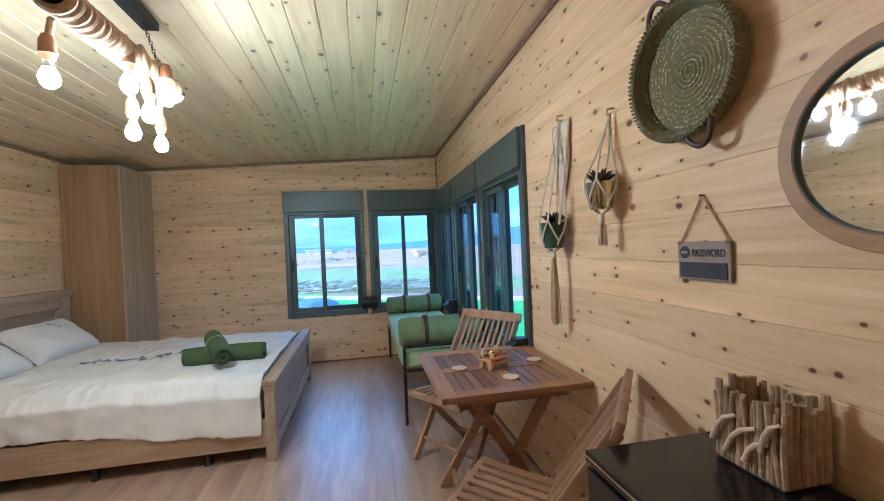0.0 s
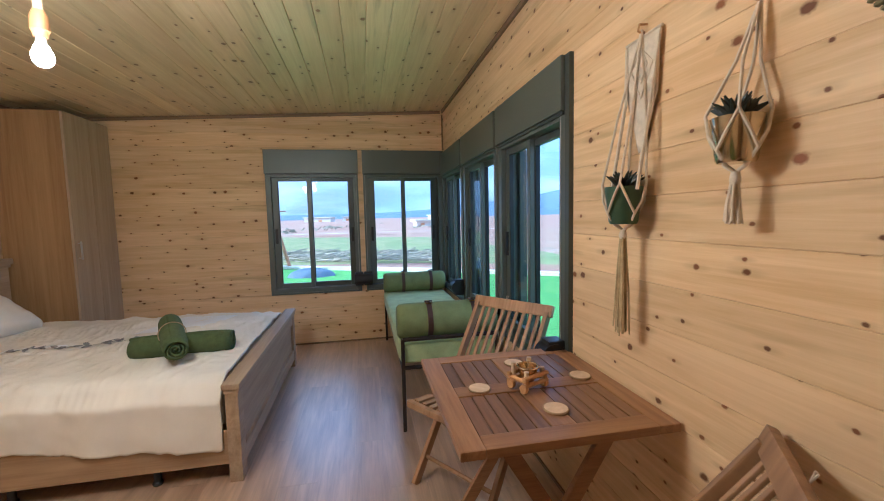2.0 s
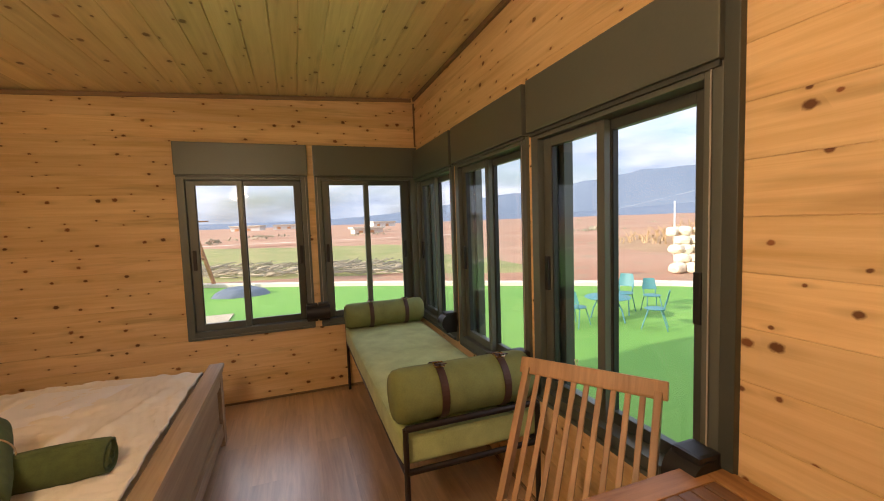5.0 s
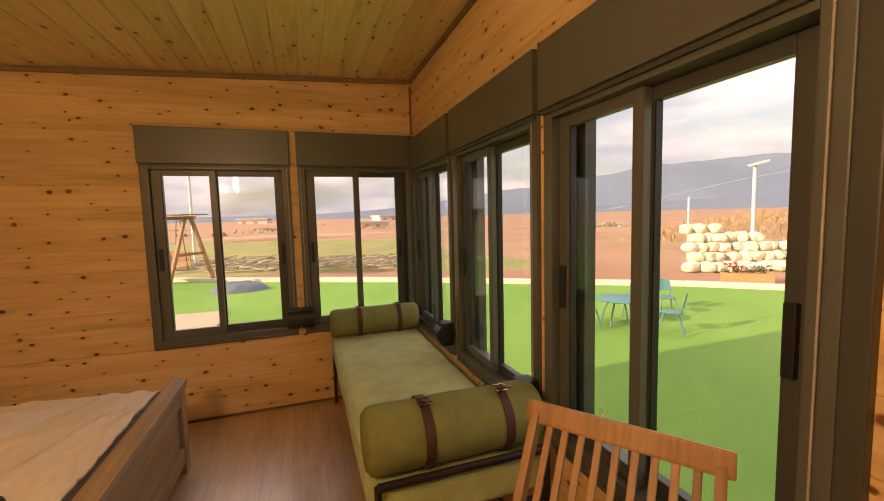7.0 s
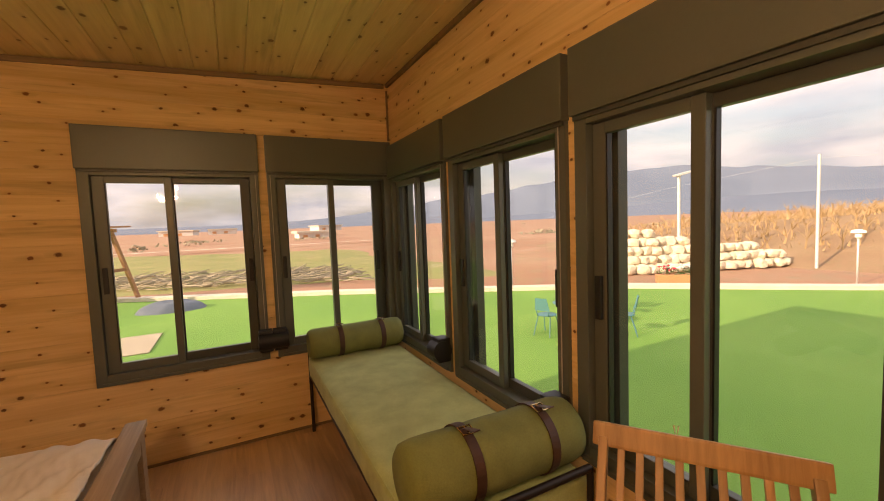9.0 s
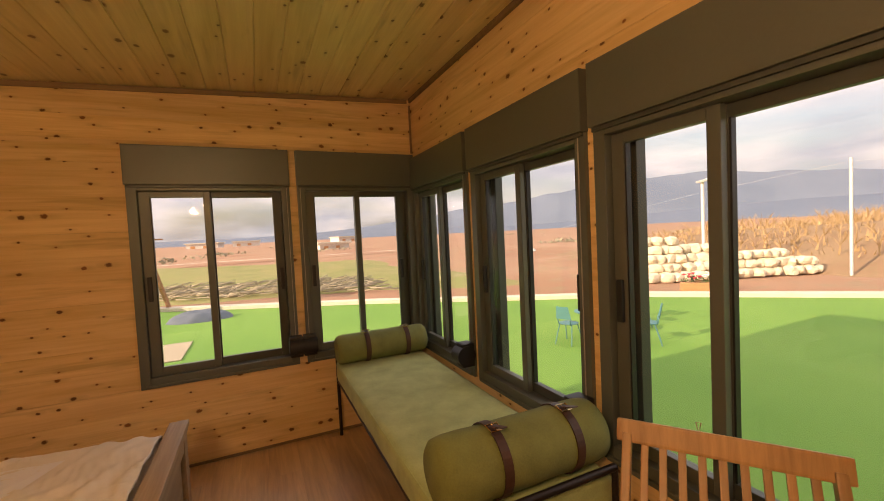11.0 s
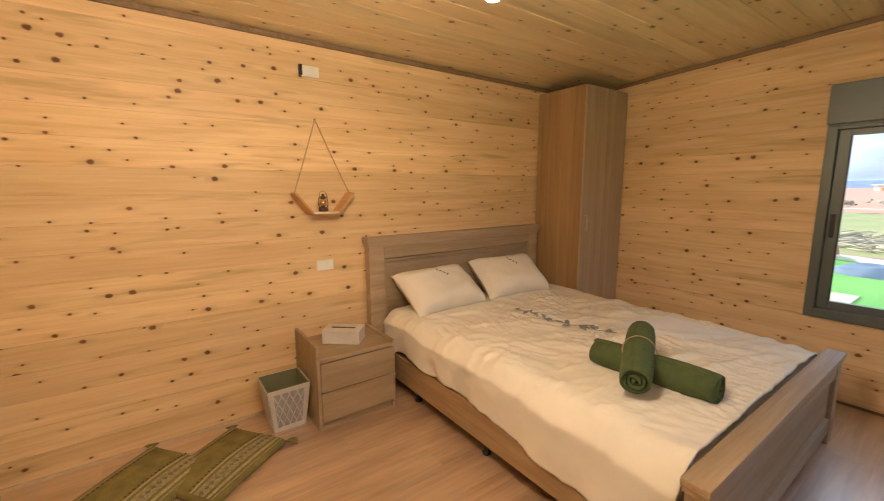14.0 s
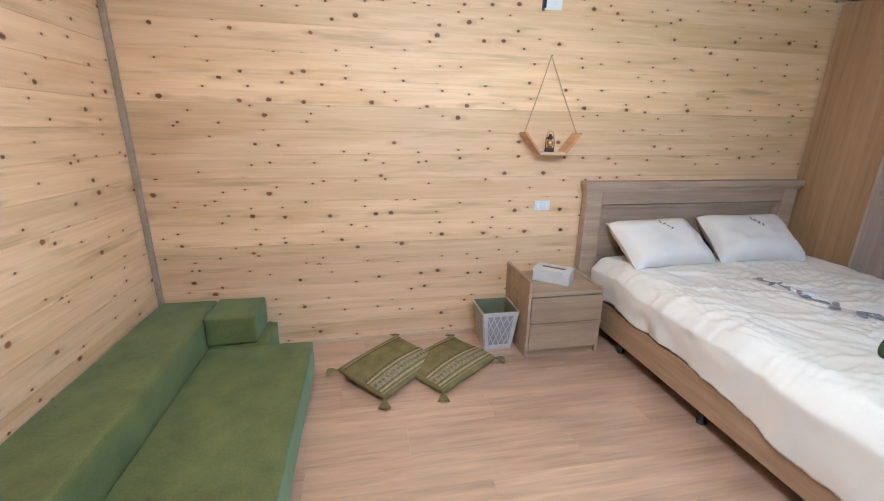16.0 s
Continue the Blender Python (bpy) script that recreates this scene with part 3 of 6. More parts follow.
window(1, wall_pose_far(FAR_WINDOWS[0][0]), FAR_WINDOWS[0][1] - FAR_WINDOWS[0][0], SILL, HEAD, 1, (1, 1), shift=0.045)
window(2, wall_pose_far(FAR_WINDOWS[1][0]), FAR_WINDOWS[1][1] - FAR_WINDOWS[1][0], SILL, HEAD, -1, (1, 1), shift=0.01, wide=0.02)
for i, (a, b) in enumerate(reversed(RIGHT_WINDOWS)):
    window(3 + i, wall_pose_right(b), b - a, SILL, HEAD_R, 1, (1, 1), 0.055, 0.055, 0.034, 0.040, 0.032, 0.016, 0.03, 0.245)

trim("trim_jamb", solid(XR - 0.022, XR + 0.012, 3.196, 3.238, SILL, HEAD_R, 0.004), FRAME_DARK, "dark aluminium jamb cover beside the window")

# ---- bed ----
BX0, BX1, BY0, BY1 = -2.285, 0.0, 3.742, 5.505
bed = thing("bed", pose(-1.15, 4.7, 0), "grey-oak wooden double bed with panelled headboard and footboard", "bed")
BED_INV = bed.matrix_world.inverted()


def bed_part(name, bm, material, parent=None, label=""):
    bm.transform(BED_INV)
    return part(name, bm, material, parent or bed, label)


HB0, HB1 = 3.649, 5.467
headboard = bed_part("headboard", solid(-2.285, -2.262, HB0 + 0.12, HB1 - 0.12, 0.2, 0.98, 0.002), BED_WOOD)
for a, b, z0, z1 in ((HB0 + 0.01, HB0 + 0.13, 0.0, 1.06), (HB1 - 0.13, HB1 - 0.01, 0.0, 1.06), (HB0 + 0.131, HB1 - 0.131, 0.965, 1.06)):
    bed_part("stile" if z0 == 0.0 else "top_rail", solid(-2.2862, -2.215, a, b, z0, z1, 0.004), BED_WOOD, headboard)
hc = bmesh.new()
block(hc, -2.29, -2.19, HB0 - 0.012, HB1 + 0.012, 1.082, 1.130, 0.008)
block(hc, -2.289, -2.203, HB0, HB1, 1.057, 1.084, 0.006)
bed_part("headboard_cap", hc, BED_WOOD, headboard)
for nm, args in (("panel_moulding", (-2.263, -2.232, HB0 + 0.13, HB1 - 0.13, 0.935, 0.96)), ("panel_moulding", (-2.263, -2.232, HB0 + 0.13, HB0 + 0.155, 0.25, 0.935)), ("panel_moulding", (-2.263, -2.232, HB1 - 0.155, HB1 - 0.13, 0.25, 0.935))):
    bed_part(nm, solid(*args, 0.006), BED_WOOD, headboard)
footboard = bed_part("footboard", solid(-0.055, -0.028, BY0 + 0.08, BY1 - 0.04, 0.15, 0.425, 0.001), BED_WOOD)
for nm, a, b, z0, z1, d in (("post", BY0, BY0 + 0.085, 0.0, 0.494, 0.0), ("post", BY1 - 0.045, BY1 + 0.04, 0.0, 0.494, 0.0), ("rail", BY0 + 0.086, BY1 - 0.046, 0.412, 0.491, 0.003), ("rail", BY0 + 0.086, BY1 - 0.046, 0.07, 0.16, 0.003)):
    bed_part(nm, solid(-0.07 + d, -0.004 - d, a, b, z0, z1, 0.004), BED_WOOD, footboard)
fc = bmesh.new()
block(fc, -0.082, 0.01, BY0 - 0.015, BY1 + 0.055, 0.515, 0.545, 0.007)
block(fc, -0.076, 0.003, BY0 - 0.008, BY1 + 0.048, 0.491, 0.517, 0.006)
bed_part("footboard_cap", fc, BED_WOOD, footboard)
# bed oak for the side rails, with the warm light put into its colour
RAIL_WOOD_LIT = wood("bed_rail_oak_lit", (0.44, 0.30, 0.155), (0.29, 0.185, 0.09), grain=(2.2, 50, 50), rough=0.5, tint=0.06)
bed_part("side_rail", solid(-2.215, -0.07, BY0 + 0.02, BY0 + 0.045, 0.095, 0.285, 0.003), RAIL_WOOD_LIT)
bed_part("side_rail", solid(-2.215, -0.07, BY1 - 0.02, BY1 + 0.005, 0.095, 0.285, 0.003), RAIL_WOOD_LIT)
bed_part("slat_base", solid(-2.21, -0.075, BY0 + 0.05, BY1 - 0.025, 0.235, 0.275, 0.003), BED_WOOD)
for fx in (-1.82, -1.11, -0.45):
    for fy in (BY0 + 0.075, 4.7, BY1 - 0.06):
        bed_part("foot", turned(((0.024, 0.0), (0.026, 0.012), (0.018, 0.02), (0.018, 0.236)), 12, Matrix.Translation((fx, fy, 0))), RUBBER, None, "small black support foot")
mattress = tagged(part("mattress", rounded_slab(-2.205, -0.085, BY0 + 0.05, BY1 - 0.03, 0.276, 0.535, 0.05), MATTRESS), "cream mattress lying in the wooden bed", "mattress")


def duvet_top(x, y):
    """Height of the rumpled cover over the bed."""
    p = Vector((x, y, 0))
    z = 0.570 + 0.012 * noise.noise(p * 1.7) + 0.007 * noise.noise(Vector((x * 3.0 + y * 2.2, y * 1.6 - x, 3.0)) * 1.6)
    fold = noise.noise(Vector((x * 2.4 + 1.8 * y, (y - 0.6 * x) * 7.0, 7.7)))
    z += 0.028 * max(0.0, fold) ** 1.5
    crease = noise.noise(Vector(((x * 0.8 + y) * 2.0, (x - 0.35 * y) * 13.0, 2.2)))
    z += 0.036 * max(0.0, crease) ** 1.5 + 0.004 * noise.noise(Vector((x * 15, y * 15, 0)))
    for q, (across, along) in enumerate((((1.0, 0.25), 26.0), ((0.55, -1.0), 22.0), ((0.2, 1.0), 30.0))):
        t = noise.noise(Vector((x * across[1] * 3.5 - y * across[0] * 3.5, (x * across[0] + y * across[1]) * along, 11.0 + q)))
        patch = max(0.0, noise.noise(Vector((x * 2.3, y * 2.3, 20.0 + q * 5))) + 0.25)
        z += 0.012 * patch * (1 - min(1.0, abs(t) * 2.6)) ** 2
    z -= 0.018 * max(0.0, (x + 0.45) / 0.36) ** 2 * (0.7 + 0.6 * noise.noise(Vector((y * 3, 1.5, 0))))
    z += 0.018 * max(0.0, 1 - abs(x + 1.9) / 0.25)
    return z


def duvet_at(u, v):
    x = -2.19 + u * 2.095
    half, drop = 0.8265, 0.295
    low = 0.88 + 0.50 * max(0.0, min(1.0, (x + 2.1) / 2.0)) ** 2
    mid = (BY0 + BY1) / 2 + 0.01
    total = half * 2 + drop * 2
    s = v * total - drop - half
    side = 1 if s > 0 else -1
    over = max(0.0, abs(s) - half)
    hang = drop * (0.93 + 0.10 * noise.noise(Vector((x * 2.1, side * 4.0, 0))) + 0.05 * math.sin(x * 5 + side))
    if over == 0:
        y = mid + s
        edge = max(0.0, abs(s) - (half - 0.10)) / 0.10
        return (x, y, duvet_top(x, y) - 0.030 * edge ** 2.2)
    k = over / drop
    wave = 0.012 * math.sin(x * 17 + 3 * noise.noise(Vector((x * 2, 0, side)))) * k + 0.010 * noise.noise(Vector((x * 9, k * 3, side)))
    y = mid + side * (half + 0.062 * min(1.0, k * 4) + wave - 0.01 * k + 0.02 * k * max(0.0, min(1.0, (x + 0.9) / 0.5)))
    z = duvet_top(x, mid + side * half) - 0.030 - k * hang * low
    return (x, y, z)


duvet = part("duvet", grid(230, 200, duvet_at), LINEN)
tagged(duvet, "rumpled white cotton duvet with a grey blossom print", "duvet")
sol = duvet.modifiers.new("thick", "SOLIDIFY")
sol.thickness = 0.012
sol.offset = -1


def printed(pts, lift=0.006):
    """A flat printed shape that lies on the cover."""
    bm = bmesh.new()
    c = Vector((sum(p[0] for p in pts) / len(pts), sum(p[1] for p in pts) / len(pts)))
    rings = []
    for k in (0.0, 0.5, 1.0):
        ring = []
        for px, py in pts:
            qx, qy = c.x + (px - c.x) * k, c.y + (py - c.y) * k
            ring.append(bm.verts.new((qx, qy, duvet_top(qx, qy) + lift)))
            if k == 0.0:
                break
        rings.append(ring)
    n = len(pts)
    for k in range(n):
        bm.faces.new((rings[0][0], rings[1][k], rings[1][(k + 1) % n]))
        bm.faces.new((rings[1][k], rings[2][k], rings[2][(k + 1) % n], rings[1][(k + 1) % n]))
    return bm


def leaf_points(x, y, ang, length, width):
    out = []
    for k in range(12):
        t = 2 * math.pi * k / 12
        lx, ly = math.cos(t) * length / 2, math.sin(t) * width / 2 * (1 - 0.35 * math.cos(t))
        out.append((x + lx * math.cos(ang) - ly * math.sin(ang), y + lx * math.sin(ang) + ly * math.cos(ang)))
    return out


rnd = random.Random(4)
sprig = []
for k in range(9):
    sprig.append((-1.60 + k * 0.083, 4.53 + 0.016 * k + 0.02 * math.sin(k * 1.1)))
stem = bmesh.new()
for (ax, ay), (bx, by) in zip(sprig, sprig[1:]):
    dx, dy = bx - ax, by - ay
    ln = math.hypot(dx, dy)
    ox, oy = -dy / ln * 0.004, dx / ln * 0.004
    vs = [stem.verts.new((px, py, duvet_top(px, py) + 0.006)) for px, py in ((ax + ox, ay + oy), (ax - ox, ay - oy), (bx - ox, by - oy), (bx + ox, by + oy))]
    stem.faces.new(vs)
part("printed_stem", stem, PRINT, duvet)
for k, (sx, sy) in enumerate(sprig):
    for j in range(3):
        a = rnd.uniform(0, 6.28)
        r = rnd.uniform(0.015, 0.045)
        part("printed_petal", printed(leaf_points(sx + r * math.cos(a), sy + r * math.sin(a), a, rnd.uniform(0.055, 0.085), rnd.uniform(0.026, 0.040)), 0.009 + 0.0006 * j), PRINT_PALE if (j == 2 and k < 5) else PRINT, duvet)
part("printed_panel", printed([(-1.02, 4.80), (-0.55, 4.86), (-0.42, 5.28), (-0.85, 5.30)], 0.005), PRINT_PALE, duvet)


def pillow(m, seed, label):
    p = thing("pillow", m, label, "pillow", "pillows on the bed")

    def at(side):
        def f(u, v):
            a, b = u * 2 - 1, v * 2 - 1
            k = max(0.0, (1 - a ** 4)) ** 0.55 * max(0.0, (1 - b ** 4)) ** 0.55
            pinch = 1 - 0.06 * (1 - abs(a)) * abs(b) ** 3
            x, y = a * 0.335 * (1 - 0.05 * (1 - b * b)), b * 0.215 * pinch * (1 - 0.06 * (1 - a * a))
            n = noise.noise(Vector((a * 3 + seed, b * 3, side)))
            return (x, y, side * 0.105 * k + (0.016 * n * k) + (0.002 * side))
        return f
    top = grid(26, 20, at(1))
    low = grid(26, 20, at(-1))
    tmp = bpy.data.meshes.new("pillow_low")
    low.to_mesh(tmp)
    low.free()
    top.from_mesh(tmp)
    bpy.data.meshes.remove(tmp)
    bmesh.ops.remove_doubles(top, verts=top.verts[:], dist=0.0045)
    part("cover", top, LINEN, p)
    r = random.Random(seed)
    for k in range(4):
        bm = bmesh.new()
        cx, cy, ang = 0.02 + 0.02 * k - 0.05, 0.09 - 0.022 * k, r.uniform(0, 6.28)
        for px, py in leaf_points(cx, cy, ang, 0.034, 0.014):
            bm.verts.new((px, py, 0.0))
        bm.faces.new(bm.verts)
        for v in bm.verts:
            a, b = v.co.x / 0.335, v.co.y / 0.215
            v.co.z = 0.105 * (1 - a ** 4) ** 0.55 * (1 - b ** 4) ** 0.55 + 0.02
        part("printed_leaf", bm, PRINT, p)
    return p


# local Y points up the slope towards the headboard
pillow(Matrix.Translation((-2.03, 4.16, 0.72)) @ Euler((radians(0), radians(0), radians(90))).to_matrix().to_4x4() @ pose(0, 0, 0, 33, 0, 4), 3, "white printed pillow leaning on the headboard")
pillow(Matrix.Translation((-2.03, 4.90, 0.73)) @ Euler((radians(0), radians(0), radians(90))).to_matrix().to_4x4() @ pose(0, 0, 0, 37, 0, -5), 8, "white printed pillow leaning on the headboard")


def rolled_towel(a, b, r, label, seed):
    a, b = Vector(a), Vector(b)
    d = b - a
    x = d.normalized()
    y = Vector((0, 0, 1)).cross(x).normalized()
    m = Matrix((x, y, x.cross(y))).transposed().to_4x4()
    m.translation = a
    t = thing("rolled_towel", m, label, "towel", "towels on the bed")
    bm = bmesh.new()
    turns, steps, ln = 4.3, 110, d.length
    cols = []
    for i in range(steps + 1):
        th = 2 * math.pi * turns * i / steps
        rr = r * min(1.0, 0.12 + 0.88 * i / (steps * 0.79))
        col = []
        for k in range(13):
            u = k / 12
            wob = 1 + 0.035 * noise.noise(Vector((u * 5 + seed, th * 0.3, 0)))
            end = 0.008 * math.sin(th * 1.3 + seed) if k in (0, 12) else 0
            rim = (1 - 0.10 * (abs(u - 0.5) * 2) ** 6)
            col.append(bm.verts.new((u * ln + end, rr * wob * rim * math.cos(th), rr * wob * rim * math.sin(th))))
        cols.append(col)
    for i in range(steps):
        for k in range(12):
            bm.faces.new((cols[i][k], cols[i + 1][k], cols[i + 1][k + 1], cols[i][k + 1])).smooth = True
    body = part("roll", bm, TOWEL, t)
    s = body.modifiers.new("pile", "SOLIDIFY")
    s.thickness = 0.010
    return t


rolled_towel((-0.73, 4.235, 0.636), (-0.18, 4.29, 0.632), 0.070, "rolled dark green towel lying on the duvet", 1.0)
rolled_towel((-0.60, 4.43, 0.738), (-0.385, 3.985, 0.674), 0.068, "rolled dark green towel laid across another", 5.0)
tagged(part("towel_string", rod([(-0.505 + 0.0735 * math.cos(q) * 0.89, 4.233 + 0.0735 * math.cos(q) * 0.455, 0.7095 + 0.0735 * math.sin(q)) for q in (2 * math.pi * k / 28 for k in range(28))], 0.0028, 6, True), JUTE), "jute string tied round the crossed towels", "string")

# ---- wardrobe ----
ward = thing("wardrobe", pose(-2.02, 5.82, 0), "tall oak-veneer wardrobe standing in the room corner", "wardrobe")
WX0, WX1, WY0, WY1, WZ = -0.265, 0.262, -0.31, 0.315, 2.355
wb = bmesh.new()
block(wb, WX0, WX1 - 0.022, WY0, WY0 + 0.02, 0.0, WZ, 0.002)
block(wb, WX0, WX1 - 0.022, WY1 - 0.02, WY1, 0.0, WZ, 0.002)
block(wb, WX0, WX1 - 0.022, WY0 + 0.02, WY1 - 0.02, WZ - 0.02, WZ, 0.002)
block(wb, WX0, WX0 + 0.008, WY0 + 0.02, WY1 - 0.02, 0.06, WZ - 0.02)
block(wb, WX0, WX1 - 0.022, WY0 + 0.02, WY1 - 0.02, 0.06, 0.08)
part("body", wb, WARD_WOOD, ward)
part("plinth", solid(WX0, WX1 - 0.04, WY0 + 0.02, WY1 - 0.02, 0.0, 0.06), WARD_WOOD, ward)
for a, b, hs in ((WY0 + 0.002, 0.008, 1), (0.012, WY1 - 0.002, -1)):
    door = part("door", solid(WX1 - 0.020, WX1, a, b, 0.065, WZ - 0.003, 0.002), WARD_FRONT, ward)
    hy = a + 0.045 if hs > 0 else b - 0.045
    hbm = rod([(WX1 + 0.024, hy, 1.09), (WX1 + 0.024, hy, 1.25)], 0.007, 8)
    for hz in (1.105, 1.235):
        tube(hbm, [(WX1 - 0.001, hy, hz), (WX1 + 0.024, hy, hz)], 0.004, 8)
    if hs > 0:
        part("handle", hbm, STEEL_BRUSHED, door, "slim brushed steel bar handle")

# ---- nightstand and what stands on it ----
ns = thing("nightstand", pose(-2.05, 3.39, 0), "light oak bedside cabinet with two drawers", "nightstand")
part("side_panel", solid(-0.24, 0.19, -0.265, -0.2455, 0.0, 0.545, 0.003), NIGHT_WOOD, ns)
part("side_panel", solid(-0.24, 0.19, 0.2455, 0.265, 0.0, 0.478, 0.003), NIGHT_WOOD, ns)
part("top_panel", solid(-0.24, 0.19, -0.245, 0.245, 0.438, 0.463, 0.003), NIGHT_WOOD, ns)
part("back_panel", solid(-0.24, -0.205, -0.245, 0.245, 0.03, 0.4375), NIGHT_WOOD, ns)
part("bottom_panel", solid(-0.204, 0.149, -0.245, 0.245, 0.03, 0.05), NIGHT_WOOD, ns)
part("plinth", solid(0.15, 0.17, -0.244, 0.244, 0.0, 0.045), NIGHT_WOOD, ns)
part("drawer", solid(0.172, 0.194, -0.243, 0.262, 0.250, 0.430, 0.003), NIGHT_WOOD, ns)
part("drawer", solid(0.172, 0.194, -0.243, 0.262, 0.052, 0.223, 0.003), NIGHT_WOOD, ns)
part("finger_rail", solid(0.160, 0.200, -0.243, 0.266, 0.225, 0.245, 0.004), NIGHT_WOOD, ns)
tis = thing("tissue_box", pose(-2.08, 3.39, 0.4635, 0, 0, -40), "whitewashed wooden tissue box with slotted lid", "tissue box")
part("body", solid(-0.075, 0.075, -0.125, 0.125, 0.0, 0.078, 0.006), TIN_WHITE, tis)
part("lid", solid(-0.078, 0.078, -0.128, 0.128, 0.0785, 0.09, 0.004), TIN_WHITE, tis)
part("slot", solid(-0.011, 0.011, -0.08, 0.08, 0.0902, 0.0925, 0.001), LEATHER, tis)

# ---- waste bin ----
bn = thing("waste_bin", pose(-2.11, 2.99, 0), "square tapered waste bin with white fretwork panels", "bin")


def taper(bm, b0, t0, h, inset=0.0, z0=0.0):
    ring = lambda s, z: [bm.verts.new((x * s, y * s, z)) for x, y in ((-1, -1), (1, -1), (1, 1), (-1, 1))]
    o0, o1 = ring(b0, z0), ring(t0, h)
    i0, i1 = ring(b0 - 0.008, z0 + 0.008), ring(t0 - 0.008, h)
    for k in range(4):
        n = (k + 1) % 4
        bm.faces.new((o0[k], o0[n], o1[n], o1[k]))
        bm.faces.new((i0[k], i1[k], i1[n], i0[n]))
        bm.faces.new((o1[k], o1[n], i1[n], i1[k]))
    bm.faces.new(o0[::-1])
    bm.faces.new(i0)
    return bm


part("shell", taper(bmesh.new(), 0.092, 0.124, 0.285), BIN_IN, bn)
for q in range(4):
    side = bmesh.new()
    fm = Matrix.Rotation(q * math.pi / 2, 4, "Z")
    slope = (0.124 - 0.092) / 0.285

    def on(u, z, lift):
        return fm @ Vector((0.092 + slope * z + lift, u * (0.092 + slope * z), z))
    for u0, u1, z0, z1 in ((-1, -0.8, 0.0, 0.285), (0.8, 1, 0.0, 0.285), (-0.8, 0.8, 0.0, 0.028), (-0.8, 0.8, 0.257, 0.285)):
        v = [side.verts.new(on(u, z, l)) for l in (0.001, 0.006) for u, z in ((u0, z0), (u1, z0), (u1, z1), (u0, z1))]
        for f in ((0, 3, 2, 1), (4, 5, 6, 7), (0, 1, 5, 4), (1, 2, 6, 5), (2, 3, 7, 6), (3, 0, 4, 7)):
            side.faces.new([v[i] for i in f])
    part("panel_border", side, TIN_WHITE, bn, "whitewashed border")
    fret = bmesh.new()
    v = [fret.verts.new(on(u, z, 0.001)) for u, z in ((-0.8, 0.028), (0.8, 0.028), (0.8, 0.257), (-0.8, 0.257))]
    fret.faces.new(v)
    backing = part("fret_panel", fret, TIN_GREY, bn, "grey fretwork panel")
    lat = bmesh.new()
    for k in range(5):
        for s in (-1, 1):
            c = -0.8 + 0.4 * k
            pts = [(c + s * (t - 0.5) * 0.9, 0.03 + t * 0.225) for t in (0, 0.25, 0.5, 0.75, 1)]
            pts = [on(max(-0.79, min(0.79, u)), z, 0.003) for u, z in pts]
            tube(lat, pts, 0.003, 5)
    part("lattice", lat, TIN_WHITE, backing)

# ---- floor cushions ----
def floor_cushion(cx, cy, ang, tilt, z, label):
    c = thing("floor_cushion", pose(cx, cy, z, tilt, 0, ang), label, "cushion", "cushions on the floor")
    body = rounded_slab(-0.26, 0.26, -0.2, 0.2, 0.0, 0.04, 0.018, 0.032, 12, cx)
    part("cover", body, CUSHION_OLIVE, c)

    def on(u, v):
        return 0.043 + 0.032 * max(0, 1 - (u / 0.26) ** 2) * max(0, 1 - (v / 0.2) ** 2)
    for v0, v1, mat in ((-0.135, -0.075, CUSHION_STRIPE), (-0.165, -0.150, CUSHION_OCHRE), (-0.060, -0.048, CUSHION_OCHRE), (-0.186, -0.178, CUSHION_STRIPE), (0.150, 0.166, CUSHION_STRIPE), (0.176, 0.186, CUSHION_OCHRE)):
        part("woven_band", grid(20, 2, lambda a, b: (-0.25 + a * 0.5, v0 + (v1 - v0) * b, on(-0.25 + a * 0.5, v0 + (v1 - v0) * b))), mat, c)
    for k in range(16):
        u = -0.235 + k * 0.0313
        part("woven_diamond", solid(-0.009, 0.009, -0.009, 0.009, 0, 0.002, 0, Matrix.Translation((u, -0.105, on(u, -0.105) + 0.001)) @ Matrix.Rotation(math.pi / 4, 4, "Z")), CUSHION_OLIVE, c)
    for k in range(22):
        u = -0.24 + k * 0.0228
        part("stitch", solid(-0.004, 0.004, -0.004, 0.004, 0, 0.0016, 0, Matrix.Translation((u, -0.040, on(u, -0.040) + 0.001))), SIGN_DARK, c)
        part("stitch", solid(-0.004, 0.004, -0.004, 0.004, 0, 0.0016, 0, Matrix.Translation((u, 0.140, on(u, 0.140) + 0.001))), SIGN_DARK, c)
    for sx in (-1, 1):
        for sy in (-1, 1):
            t = bmesh.new()
            px, py = sx * 0.255, sy * 0.195
            for k in range(9):
                a = math.atan2(sy, sx) + (k - 4) * 0.12
                tube(t, [(px, py, 0.02), (px + 0.03 * math.cos(a), py + 0.03 * math.sin(a), 0.018), (px + 0.07 * math.cos(a), py + 0.07 * math.sin(a), 0.006)], 0.004, 5)
            part("tassel", t, CUSHION_OLIVE, c)
    return c


floor_cushion(-1.867, 2.232, 133, 4, 0.020, "olive velvet floor cushion with woven band and tassels")
floor_cushion(-1.868, 2.60, 127, 0, 0.0, "olive velvet floor cushion with woven band and tassels")

# ---- low floor sofa along the near wall ----
sofa = thing("floor_sofa", pose(-1.1, 1.2, 0), "low green velvet floor sofa of foam blocks", "sofa")
SI = sofa.matrix_world.inverted()


def soft_block(x0, x1, y0, y1, z0, z1, r, seed):
    bm = rounded_slab(x0, x1, y0, y1, z0, z1, r, 0.0, 16, seed)
    bm.transform(SI)
    return bm


